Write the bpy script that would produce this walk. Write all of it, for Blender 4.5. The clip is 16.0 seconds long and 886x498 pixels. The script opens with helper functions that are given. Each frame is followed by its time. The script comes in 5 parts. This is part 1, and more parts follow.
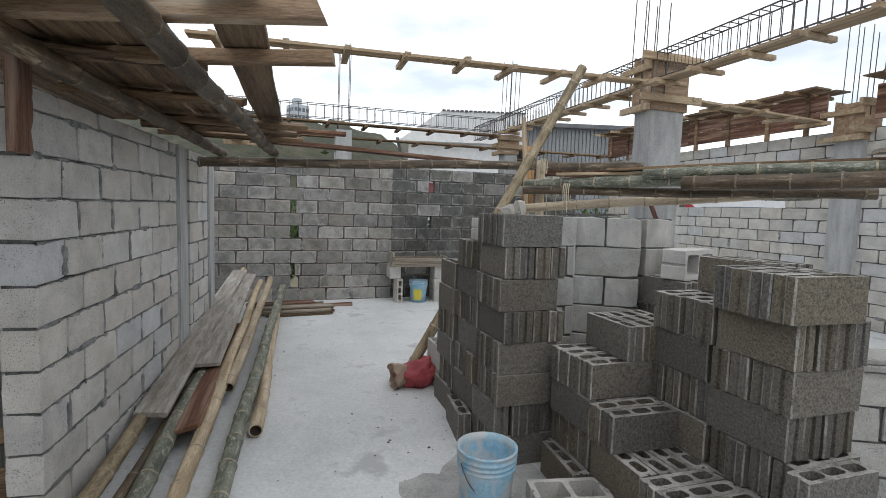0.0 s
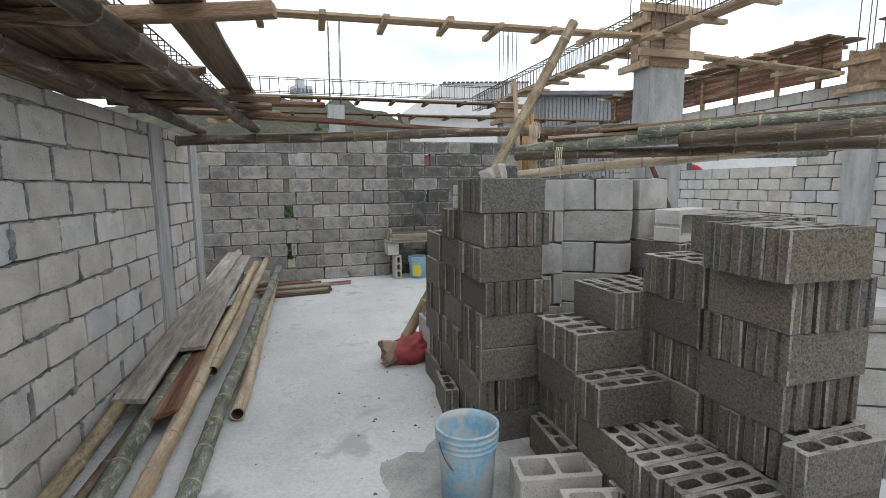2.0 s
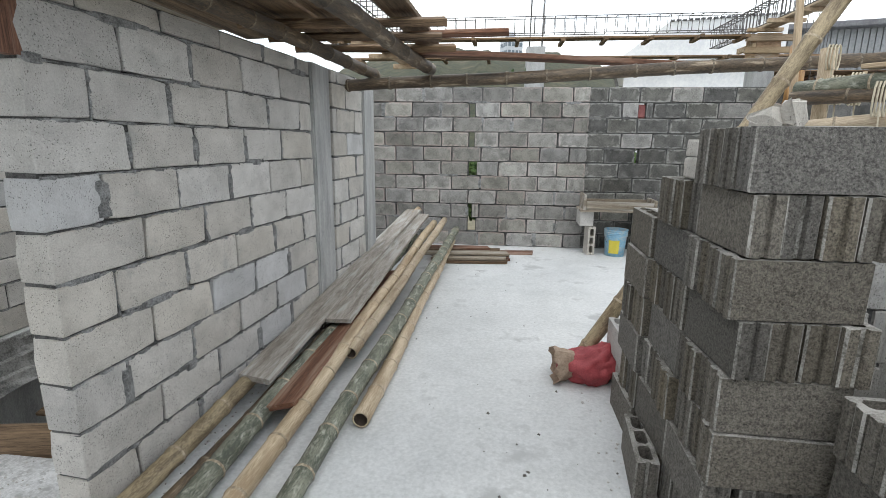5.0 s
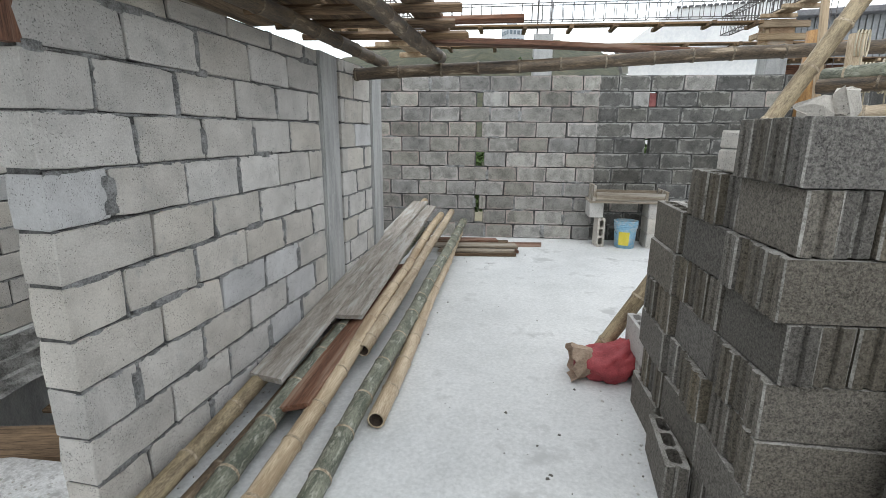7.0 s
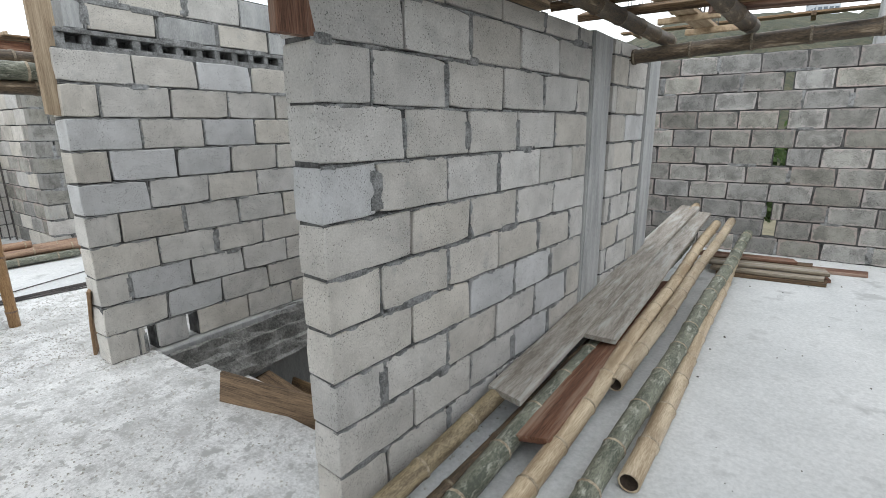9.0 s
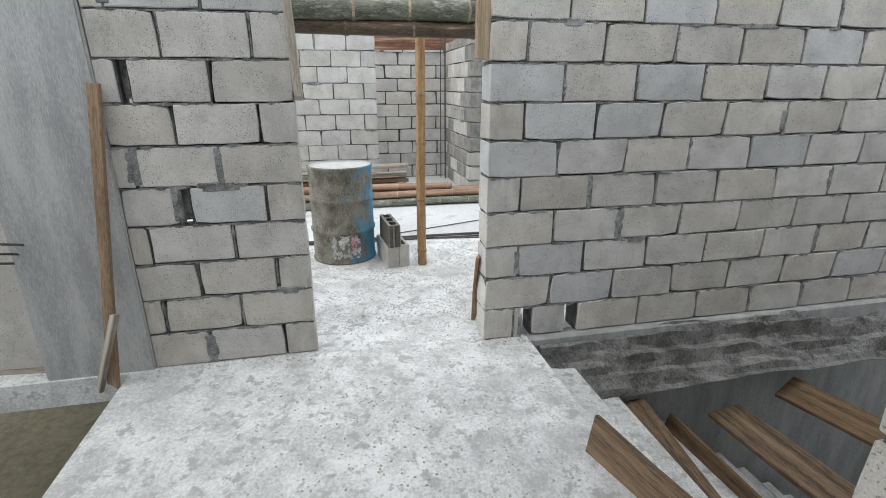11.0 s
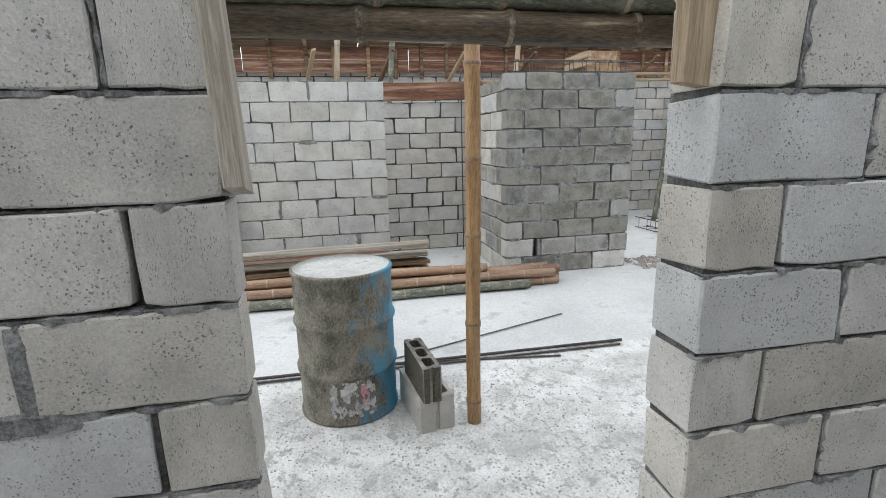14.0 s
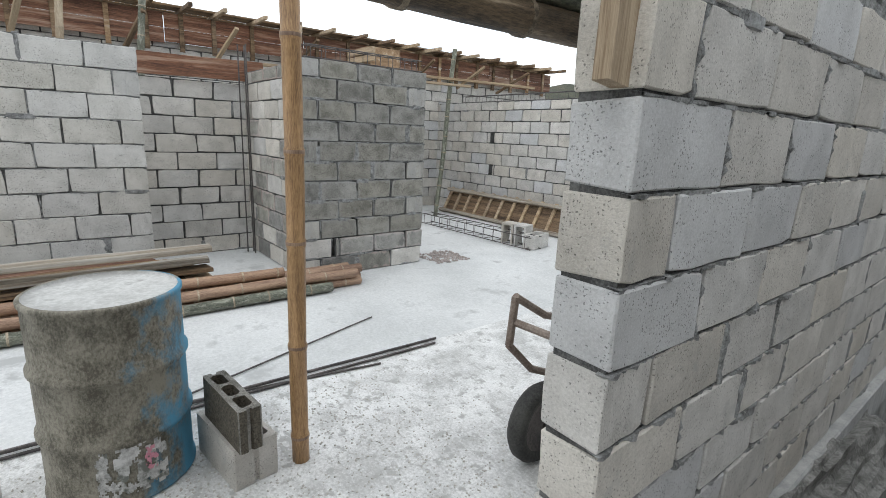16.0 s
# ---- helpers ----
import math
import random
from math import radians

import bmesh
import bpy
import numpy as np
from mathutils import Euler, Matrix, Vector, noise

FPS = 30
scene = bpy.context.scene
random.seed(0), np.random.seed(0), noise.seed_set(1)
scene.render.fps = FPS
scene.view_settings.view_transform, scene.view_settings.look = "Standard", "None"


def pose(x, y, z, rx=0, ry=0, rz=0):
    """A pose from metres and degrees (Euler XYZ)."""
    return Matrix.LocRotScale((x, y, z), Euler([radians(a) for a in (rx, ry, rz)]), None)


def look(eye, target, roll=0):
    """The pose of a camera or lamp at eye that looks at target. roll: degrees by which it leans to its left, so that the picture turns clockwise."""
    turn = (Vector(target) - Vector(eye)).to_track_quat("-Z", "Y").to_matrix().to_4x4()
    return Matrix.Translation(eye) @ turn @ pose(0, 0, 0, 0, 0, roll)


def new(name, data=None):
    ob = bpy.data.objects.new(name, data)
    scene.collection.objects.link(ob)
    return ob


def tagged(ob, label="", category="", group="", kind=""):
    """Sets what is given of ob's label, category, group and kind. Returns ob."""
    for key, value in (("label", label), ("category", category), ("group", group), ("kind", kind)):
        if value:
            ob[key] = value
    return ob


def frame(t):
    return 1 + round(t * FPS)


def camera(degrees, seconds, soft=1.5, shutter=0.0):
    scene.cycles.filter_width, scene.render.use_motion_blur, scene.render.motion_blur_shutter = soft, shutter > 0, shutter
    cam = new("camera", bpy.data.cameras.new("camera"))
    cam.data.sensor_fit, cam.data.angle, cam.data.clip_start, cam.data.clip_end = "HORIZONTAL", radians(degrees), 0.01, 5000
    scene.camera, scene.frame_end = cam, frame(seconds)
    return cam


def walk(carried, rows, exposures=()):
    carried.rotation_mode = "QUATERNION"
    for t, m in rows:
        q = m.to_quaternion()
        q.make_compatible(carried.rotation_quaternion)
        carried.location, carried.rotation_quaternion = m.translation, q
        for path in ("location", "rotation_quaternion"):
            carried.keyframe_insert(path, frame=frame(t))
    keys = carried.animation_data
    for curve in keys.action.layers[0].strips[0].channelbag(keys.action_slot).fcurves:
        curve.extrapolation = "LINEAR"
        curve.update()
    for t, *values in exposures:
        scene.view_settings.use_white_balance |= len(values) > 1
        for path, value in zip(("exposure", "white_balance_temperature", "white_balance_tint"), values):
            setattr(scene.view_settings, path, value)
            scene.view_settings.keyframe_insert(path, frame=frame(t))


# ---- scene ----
cam = camera(84.5, 16.0, soft=0.3)
METRES, EYE, TILT, LEAN, TURN = 5.25, 1.575, 0.0, 0.0, -17.5
ROWS = [
    (0.0, 0.0, 0.0, 0.0, 0.15, -4.79, -1.76),
    (0.5, 0.0011, -0.0006, -0.0003, 1.03, -3.87, -1.6),
    (1.0, 0.0117, -0.0001, -0.0021, 0.53, -3.53, -1.63),
    (1.5, 0.0349, 0.0094, -0.0089, 0.43, -5.13, -0.67),
    (2.0, 0.038, 0.0322, -0.0105, 1.17, -7.55, 0.62),
    (2.5, 0.0214, 0.0819, -0.0136, 3.19, -9.79, 0.16),
    (3.0, 0.0265, 0.1273, -0.0159, 10.34, -10.65, -0.04),
    (3.5, 0.0442, 0.1723, -0.0135, 19.1, -11.08, 0.7),
    (4.0, 0.0357, 0.1961, -0.0151, 22.0, -11.16, 0.09),
    (6.5, 0.0098, 0.2438, -0.0137, 25.69, -14.4, -0.05),
    (7.0, 0.002, 0.2373, -0.0134, 24.32, -13.61, -0.4),
    (7.5, -0.0127, 0.2351, -0.0133, 23.86, -13.27, -0.47),
    (8.0, -0.0172, 0.2526, -0.0151, 28.79, -13.04, 0.38),
    (8.5, -0.0223, 0.287, -0.014, 40.15, -13.87, 1.14),
    (9.0, -0.0596, 0.2856, -0.0171, 52.38, -14.05, 0.59),
    (9.5, -0.1092, 0.2725, -0.0152, 64.41, -14.75, -1.42),
    (10.0, -0.1515, 0.2867, -0.0227, 77.73, -17.06, -1.25),
    (12.5, -0.4154, 0.2565, -0.0246, 103.16, -17.04, -0.12),
    (13.0, -0.4574, 0.2242, -0.0219, 99.97, -14.2, -1.35),
    (13.5, -0.4978, 0.2056, -0.0208, 97.22, -12.51, -0.18),
    (14.0, -0.5442, 0.2061, -0.019, 95.15, -12.67, 1.37),
    (14.5, -0.573, 0.1968, -0.021, 86.73, -13.37, 0.24),
    (15.0, -0.5956, 0.1718, -0.0206, 77.28, -14.03, -1.83),
    (15.5, -0.6027, 0.165, -0.0197, 73.55, -13.42, -2.93),
    (16.0, -0.6038, 0.1645, -0.021, 69.27, -13.08, -2.32),
]
EXPOSURES = [(t, stops, 6500, 8.5 if t < 3 else 7.0) for t, stops in ((0.0, -0.31), (2.0, -0.20), (3.5, 0.16), (6.5, 0.28), (9.0, 0.26), (12.5, 0.21), (14.0, 0.06), (16.0, -0.05))]
walk(cam, [(t, pose(0, 0, EYE, TILT, LEAN, TURN) @ pose(METRES * x, METRES * y, METRES * z, 90 + pitch, roll, yaw)) for t, x, y, z, yaw, pitch, roll in ROWS], EXPOSURES)

# ---------------------------------------------------------------- light
SUN_ELEV, SUN_ROT = 55.0, 200.0
world = bpy.data.worlds.new("overcast")
scene.world = world
world.use_nodes = True
wt = world.node_tree
wt.nodes.clear()


def wnode(kind, **inputs):
    n = wt.nodes.new(kind)
    for k, v in inputs.items():
        n.inputs[k].default_value = v
    return n


sky = wt.nodes.new("ShaderNodeTexSky")
sky.sky_type, sky.sun_disc = "NISHITA", False
sky.sun_elevation, sky.sun_rotation = radians(SUN_ELEV), radians(SUN_ROT)
sky_bg = wnode("ShaderNodeBackground", Strength=0.05)
wt.links.new(sky.outputs[0], sky_bg.inputs[0])
coords = wt.nodes.new("ShaderNodeTexCoord")
stretch = wt.nodes.new("ShaderNodeMapping")
stretch.inputs["Scale"].default_value = (1.0, 1.0, 3.2)
wt.links.new(coords.outputs["Generated"], stretch.inputs[0])
puffs = wnode("ShaderNodeTexNoise", Scale=3.4, Detail=6.0, Roughness=0.55)
wt.links.new(stretch.outputs[0], puffs.inputs["Vector"])
ramp = wt.nodes.new("ShaderNodeValToRGB")
ramp.color_ramp.elements[0].position, ramp.color_ramp.elements[0].color = 0.36, (0.62, 0.66, 0.72, 1)
ramp.color_ramp.elements[1].position, ramp.color_ramp.elements[1].color = 0.56, (1.0, 0.992, 0.975, 1)
wt.links.new(puffs.outputs["Fac"], ramp.inputs[0])
cloud_bg = wnode("ShaderNodeBackground", Strength=1.44)
wt.links.new(ramp.outputs[0], cloud_bg.inputs[0])
both = wt.nodes.new("ShaderNodeAddShader")
wt.links.new(sky_bg.outputs[0], both.inputs[0])
wt.links.new(cloud_bg.outputs[0], both.inputs[1])
wout = wt.nodes.new("ShaderNodeOutputWorld")
wt.links.new(both.outputs[0], wout.inputs[0])

sun_data = bpy.data.lights.new("sun", "SUN")
sun_data.energy, sun_data.angle, sun_data.color = 0.38, radians(25), (1.0, 0.97, 0.92)
sun = new("sun", sun_data)
sun.matrix_world = look((0, 0, 30), (0 - 6, 0 + 14, 30 - 24))


# ---------------------------------------------------------------- materials
def material(name, low, high, rough=0.9, scale=6.0, fine=90.0, bump=0.35, stretch_to=(1, 1, 1), stain=None, stain_at=(0.55, 0.7), stain_scale=2.5, vary=0.15, pits=0.0, metal=0.0, thick=0.004, tint=0.08, spread=0.09, rim=None, side=None):
    """Two tones mixed by a broad and a fine noise, a third tone in patches, a little change from piece to piece."""
    m = bpy.data.materials.new(name)
    m.use_nodes = True
    nt = m.node_tree
    bsdf = nt.nodes["Principled BSDF"]
    L = nt.links.new
    tc = nt.nodes.new("ShaderNodeTexCoord")
    info = nt.nodes.new("ShaderNodeObjectInfo")
    shift = nt.nodes.new("ShaderNodeVectorMath")
    shift.operation = "MULTIPLY_ADD"
    off = nt.nodes.new("ShaderNodeCombineXYZ")
    mul = nt.nodes.new("ShaderNodeMath")
    mul.operation, mul.inputs[1].default_value = "MULTIPLY", 37.0
    L(info.outputs["Random"], mul.inputs[0])
    for k in range(3):
        L(mul.outputs[0], off.inputs[k])
    shift.inputs[1].default_value = stretch_to
    L(tc.outputs["Object"], shift.inputs[0])
    L(off.outputs[0], shift.inputs[2])

    def noise_at(s, detail=5.0, rough_=0.6):
        n = nt.nodes.new("ShaderNodeTexNoise")
        n.inputs["Scale"].default_value, n.inputs["Detail"].default_value, n.inputs["Roughness"].default_value = s, detail, rough_
        L(shift.outputs[0], n.inputs["Vector"])
        return n

    broad, grain = noise_at(scale), noise_at(fine, 4.0, 0.75)
    add = nt.nodes.new("ShaderNodeMath")
    add.operation = "MULTIPLY_ADD"
    add.inputs[1].default_value = 0.5
    L(grain.outputs["Fac"], add.inputs[0])
    sc = nt.nodes.new("ShaderNodeMath")
    sc.operation, sc.inputs[1].default_value = "MULTIPLY", 0.5
    L(broad.outputs["Fac"], sc.inputs[0])
    L(sc.outputs[0], add.inputs[2])
    cr = nt.nodes.new("ShaderNodeValToRGB")
    cr.color_ramp.elements[0].position, cr.color_ramp.elements[0].color = 0.5 - spread, (*low, 1)
    cr.color_ramp.elements[1].position, cr.color_ramp.elements[1].color = 0.5 + spread, (*high, 1)
    L(add.outputs[0], cr.inputs[0])
    colour = cr.outputs[0]
    if stain:
        pat = noise_at(stain_scale, 6.0, 0.65)
        mr = nt.nodes.new("ShaderNodeMapRange")
        mr.inputs[1].default_value, mr.inputs[2].default_value = stain_at
        if side:
            dot = nt.nodes.new("ShaderNodeVectorMath")
            dot.operation, dot.inputs[1].default_value = "DOT_PRODUCT", side
            L(tc.outputs["Object"], dot.inputs[0])
            lean = nt.nodes.new("ShaderNodeMath")
            L(dot.outputs["Value"], lean.inputs[0])
            L(pat.outputs["Fac"], lean.inputs[1])
            L(lean.outputs[0], mr.inputs[0])
        else:
            L(pat.outputs["Fac"], mr.inputs[0])
        mix = nt.nodes.new("ShaderNodeMix")
        mix.data_type = "RGBA"
        mix.inputs["B"].default_value = (*stain, 1)
        L(mr.outputs[0], mix.inputs["Factor"])
        L(colour, mix.inputs["A"])
        colour = mix.outputs["Result"]
    if rim:
        part = nt.nodes.new("ShaderNodeSeparateXYZ")
        L(tc.outputs["Object"], part.inputs[0])
        sides = []
        for axis, half in (("X", 0.195), ("Z", 0.095)):
            ab = nt.nodes.new("ShaderNodeMath")
            ab.operation = "ABSOLUTE"
            L(part.outputs[axis], ab.inputs[0])
            away = nt.nodes.new("ShaderNodeMath")
            away.operation, away.inputs[0].default_value = "SUBTRACT", half
            L(ab.outputs[0], away.inputs[1])
            sides.append(away)
        near = nt.nodes.new("ShaderNodeMath")
        near.operation = "MINIMUM"
        L(sides[0].outputs[0], near.inputs[0])
        L(sides[1].outputs[0], near.inputs[1])
        wob = noise_at(16.0, 5.0, 0.65)
        wide = nt.nodes.new("ShaderNodeMapRange")
        wide.inputs[1].default_value, wide.inputs[2].default_value, wide.inputs[3].default_value, wide.inputs[4].default_value = 0.42, 0.68, 0.004, 0.045
        L(wob.outputs["Fac"], wide.inputs[0])
        edge = nt.nodes.new("ShaderNodeMath")
        edge.operation = "DIVIDE"
        L(near.outputs[0], edge.inputs[0])
        L(wide.outputs[0], edge.inputs[1])
        er = nt.nodes.new("ShaderNodeMapRange")
        er.inputs[1].default_value, er.inputs[2].default_value, er.inputs[3].default_value, er.inputs[4].default_value = 0.6, 1.2, 0.8, 0.0
        L(edge.outputs[0], er.inputs[0])
        em = nt.nodes.new("ShaderNodeMix")
        em.data_type = "RGBA"
        em.inputs["B"].default_value = (*rim, 1)
        L(er.outputs[0], em.inputs["Factor"])
        L(colour, em.inputs["A"])
        colour = em.outputs["Result"]
    if pits:
        cell = nt.nodes.new("ShaderNodeTexVoronoi")
        cell.inputs["Scale"].default_value = pits * 0.75
        bend = nt.nodes.new("ShaderNodeVectorMath")
        bend.operation, bend.inputs[1].default_value = "MULTIPLY_ADD", (0.016, 0.016, 0.016)
        wave = noise_at(95.0, 2.0)
        L(wave.outputs["Color"], bend.inputs[0])
        L(shift.outputs[0], bend.inputs[2])
        L(bend.outputs[0], cell.inputs["Vector"])
        dr = nt.nodes.new("ShaderNodeMapRange")
        dr.inputs[1].default_value, dr.inputs[2].default_value, dr.inputs[3].default_value, dr.inputs[4].default_value = 0.13, 0.35, 0.30, 1.0
        L(cell.outputs["Distance"], dr.inputs[0])
        some = nt.nodes.new("ShaderNodeMapRange")
        some.inputs[1].default_value, some.inputs[2].default_value = 0.465, 0.515
        thin = noise_at(11.0, 3.0)
        mean = nt.nodes.new("ShaderNodeMix")
        mean.inputs["Factor"].default_value = 0.80
        L(cell.outputs["Color"], mean.inputs["A"])
        L(thin.outputs["Fac"], mean.inputs["B"])
        L(mean.outputs["Result"], some.inputs[0])
        mx = nt.nodes.new("ShaderNodeMath")
        mx.operation = "MAXIMUM"
        L(dr.outputs[0], mx.inputs[0])
        L(some.outputs[0], mx.inputs[1])
        dk = nt.nodes.new("ShaderNodeMix")
        dk.data_type, dk.blend_type = "RGBA", "MULTIPLY"
        dk.inputs["Factor"].default_value = 1.0
        L(colour, dk.inputs["A"])
        L(mx.outputs[0], dk.inputs["B"])
        colour = dk.outputs["Result"]
    hsv = nt.nodes.new("ShaderNodeHueSaturation")
    vr = nt.nodes.new("ShaderNodeMapRange")
    vr.inputs[3].default_value, vr.inputs[4].default_value = 1 - vary, 1 + vary
    L(info.outputs["Random"], vr.inputs[0])
    L(vr.outputs[0], hsv.inputs["Value"])
    sat = nt.nodes.new("ShaderNodeMath")
    sat.operation, sat.inputs[1].default_value = "FRACT", 0.0
    big = nt.nodes.new("ShaderNodeMath")
    big.operation, big.inputs[1].default_value = "MULTIPLY", 91.7
    L(info.outputs["Random"], big.inputs[0])
    L(big.outputs[0], sat.inputs[0])
    sr = nt.nodes.new("ShaderNodeMapRange")
    sr.inputs[3].default_value, sr.inputs[4].default_value = 1 - tint, 1 + tint
    L(sat.outputs[0], sr.inputs[0])
    L(sr.outputs[0], hsv.inputs["Saturation"])
    L(colour, hsv.inputs["Color"])
    L(hsv.outputs[0], bsdf.inputs["Base Color"])
    bsdf.inputs["Roughness"].default_value, bsdf.inputs["Metallic"].default_value = rough, metal
    height = add.outputs[0]
    if pits:
        v = nt.nodes.new("ShaderNodeTexVoronoi")
        v.inputs["Scale"].default_value = pits
        L(shift.outputs[0], v.inputs["Vector"])
        pr = nt.nodes.new("ShaderNodeMapRange")
        pr.inputs[1].default_value, pr.inputs[2].default_value = 0.05, 0.3
        L(v.outputs["Distance"], pr.inputs[0])
        pm = nt.nodes.new("ShaderNodeMath")
        pm.operation, pm.inputs[1].default_value = "MULTIPLY_ADD", 0.25
        L(pr.outputs[0], pm.inputs[0])
        L(height, pm.inputs[2])
        height = pm.outputs[0]
    bp = nt.nodes.new("ShaderNodeBump")
    bp.inputs["Strength"].default_value, bp.inputs["Distance"].default_value = bump, thick
    L(height, bp.inputs["Height"])
    L(bp.outputs[0], bsdf.inputs["Normal"])
    return m


M_LIGHT = material("light_block", (0.412, 0.395, 0.367), (0.626, 0.602, 0.565), tint=0.5, scale=5, fine=150, spread=0.11, bump=0.9, thick=0.006, pits=150, vary=0.09, stain=(0.40, 0.396, 0.38), stain_at=(0.60, 0.76), stain_scale=7)
M_WHITE = material("pale_block", (0.41, 0.40, 0.375), (0.58, 0.567, 0.54), tint=0.55, scale=5, fine=110, bump=0.6, pits=120, vary=0.10)
M_GREYB = material("grey_block", (0.15, 0.147, 0.136), (0.33, 0.324, 0.30), tint=0.55, scale=6, fine=100, bump=0.6, pits=120, vary=0.32, rim=(0.38, 0.336, 0.32), stain=(0.30, 0.296, 0.28), stain_at=(0.56, 0.72), stain_scale=7)
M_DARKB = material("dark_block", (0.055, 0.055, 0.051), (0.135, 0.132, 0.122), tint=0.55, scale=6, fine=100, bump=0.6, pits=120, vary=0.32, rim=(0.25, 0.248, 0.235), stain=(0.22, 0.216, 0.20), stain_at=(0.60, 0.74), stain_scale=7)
M_COOL = material("cool_light_block", (0.41, 0.411, 0.412), (0.58, 0.582, 0.586), scale=5, fine=150, spread=0.11, bump=0.9, thick=0.006, pits=150, vary=0.09)
M_BOXB = material("damp_block", (0.125, 0.12, 0.106), (0.295, 0.286, 0.258), tint=0.4, scale=6, fine=100, bump=0.6, pits=120, vary=0.12, rim=(0.26, 0.255, 0.24), stain=(0.27, 0.265, 0.245), stain_at=(0.58, 0.72), stain_scale=7)
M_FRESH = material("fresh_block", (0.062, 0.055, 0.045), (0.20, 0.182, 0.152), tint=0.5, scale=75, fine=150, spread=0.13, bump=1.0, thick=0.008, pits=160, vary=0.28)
# Paler tone for tops, undersides and edges: dry concrete plus painted skylight.
M_DRYLIT = material("fresh_block_dry_lit", (0.10, 0.094, 0.08), (0.42, 0.408, 0.38), scale=8, fine=150, spread=0.10, bump=1.0, thick=0.01, vary=0.2)
M_MORTAR = material("mortar", (0.10, 0.101, 0.10), (0.33, 0.335, 0.335), scale=18, fine=130, bump=1.0, vary=0.05, stain=(0.40, 0.41, 0.415), stain_at=(0.58, 0.72), stain_scale=6, thick=0.01)
# Mortar darkened to carry the shade deep inside open joints.
M_MORTARSHADE = material("shaded_mortar", (0.045, 0.045, 0.045), (0.15, 0.15, 0.147), scale=14, fine=120, bump=1.0, vary=0.05, thick=0.01)
M_CAST = material("cast_concrete", (0.28, 0.284, 0.284), (0.46, 0.465, 0.46), scale=3, fine=60, bump=0.35, stretch_to=(3, 3, 0.6), vary=0.05, stain=(0.34, 0.35, 0.36), stain_at=(0.56, 0.78), stain_scale=2)
M_FLOOR = material("slab_concrete", (0.45, 0.465, 0.47), (0.74, 0.75, 0.755), spread=0.17, scale=1.3, fine=45, bump=0.30, vary=0.0, stain=(0.44, 0.45, 0.455), stain_at=(0.57, 0.66), stain_scale=2.6)
M_FLOORB = material("gritty_slab", (0.47, 0.472, 0.467), (0.79, 0.795, 0.795), scale=5, fine=70, bump=0.9, vary=0.0, stain=(0.42, 0.422, 0.415), stain_at=(0.54, 0.62), stain_scale=15, thick=0.008)
M_WOOD = material("old_plank", (0.05, 0.031, 0.018), (0.27, 0.178, 0.102), scale=3, fine=40, bump=0.5, stretch_to=(0.25, 6, 6), vary=0.22, rough=0.8)
M_GREYW = material("cement_grey_plank", (0.155, 0.122, 0.088), (0.38, 0.335, 0.27), scale=3, fine=40, bump=0.5, stretch_to=(0.25, 6, 6), vary=0.15, rough=0.85, stain=(0.44, 0.42, 0.385), stain_at=(0.48, 0.66), stain_scale=2.2)
M_CEMW = material("cement_smeared_plank", (0.17, 0.147, 0.12), (0.39, 0.358, 0.32), scale=5, fine=45, bump=0.5, stretch_to=(0.5, 4, 4), vary=0.12, rough=0.85, stain=(0.44, 0.432, 0.41), stain_at=(0.50, 0.62), stain_scale=3)
M_BLEACH = material("bleached_board", (0.27, 0.235, 0.19), (0.52, 0.48, 0.425), scale=3, fine=40, bump=0.5, stretch_to=(0.3, 6, 6), vary=0.1, rough=0.85)
M_NEWW = material("fresh_timber", (0.25, 0.175, 0.105), (0.50, 0.39, 0.265), scale=3, fine=40, bump=0.4, stretch_to=(0.25, 6, 6), vary=0.15, rough=0.75)
M_REDW = material("red_brown_board", (0.06, 0.026, 0.017), (0.255, 0.122, 0.072), scale=3, fine=40, bump=0.5, stretch_to=(0.3, 5, 5), vary=0.15, rough=0.75, stain=(0.36, 0.27, 0.21), stain_at=(0.53, 0.70), stain_scale=3)
M_FORM = material("form_ply", (0.19, 0.12, 0.07), (0.42, 0.29, 0.18), scale=3, fine=40, bump=0.5, stretch_to=(0.5, 4, 4), vary=0.15, rough=0.8, stain=(0.46, 0.42, 0.36), stain_at=(0.56, 0.72), stain_scale=3)
M_BAMBOO = material("dry_bamboo", (0.30, 0.22, 0.14), (0.60, 0.50, 0.36), scale=4, fine=60, bump=0.25, stretch_to=(4, 4, 0.4), vary=0.14, rough=0.55, stain=(0.24, 0.17, 0.10), stain_at=(0.56, 0.75), stain_scale=3)
M_BAMDARK = material("weathered_bamboo", (0.028, 0.02, 0.013), (0.165, 0.115, 0.068), scale=5, fine=60, bump=0.4, stretch_to=(4, 4, 0.6), vary=0.2, rough=0.55, stain=(0.42, 0.34, 0.24), stain_at=(0.58, 0.68), stain_scale=5)
M_BAMGREEN = material("green_bamboo", (0.06, 0.068, 0.05), (0.21, 0.215, 0.165), scale=6, fine=60, bump=0.3, stretch_to=(2.5, 2.5, 0.9), vary=0.15, rough=0.6, stain=(0.36, 0.365, 0.31), stain_at=(0.52, 0.68), stain_scale=15)
M_BAMORANGE = material("amber_bamboo", (0.20, 0.105, 0.042), (0.52, 0.31, 0.135), scale=5, fine=70, bump=0.35, stretch_to=(4, 4, 0.4), vary=0.08, rough=0.45, stain=(0.20, 0.10, 0.04), stain_at=(0.58, 0.75), stain_scale=3)
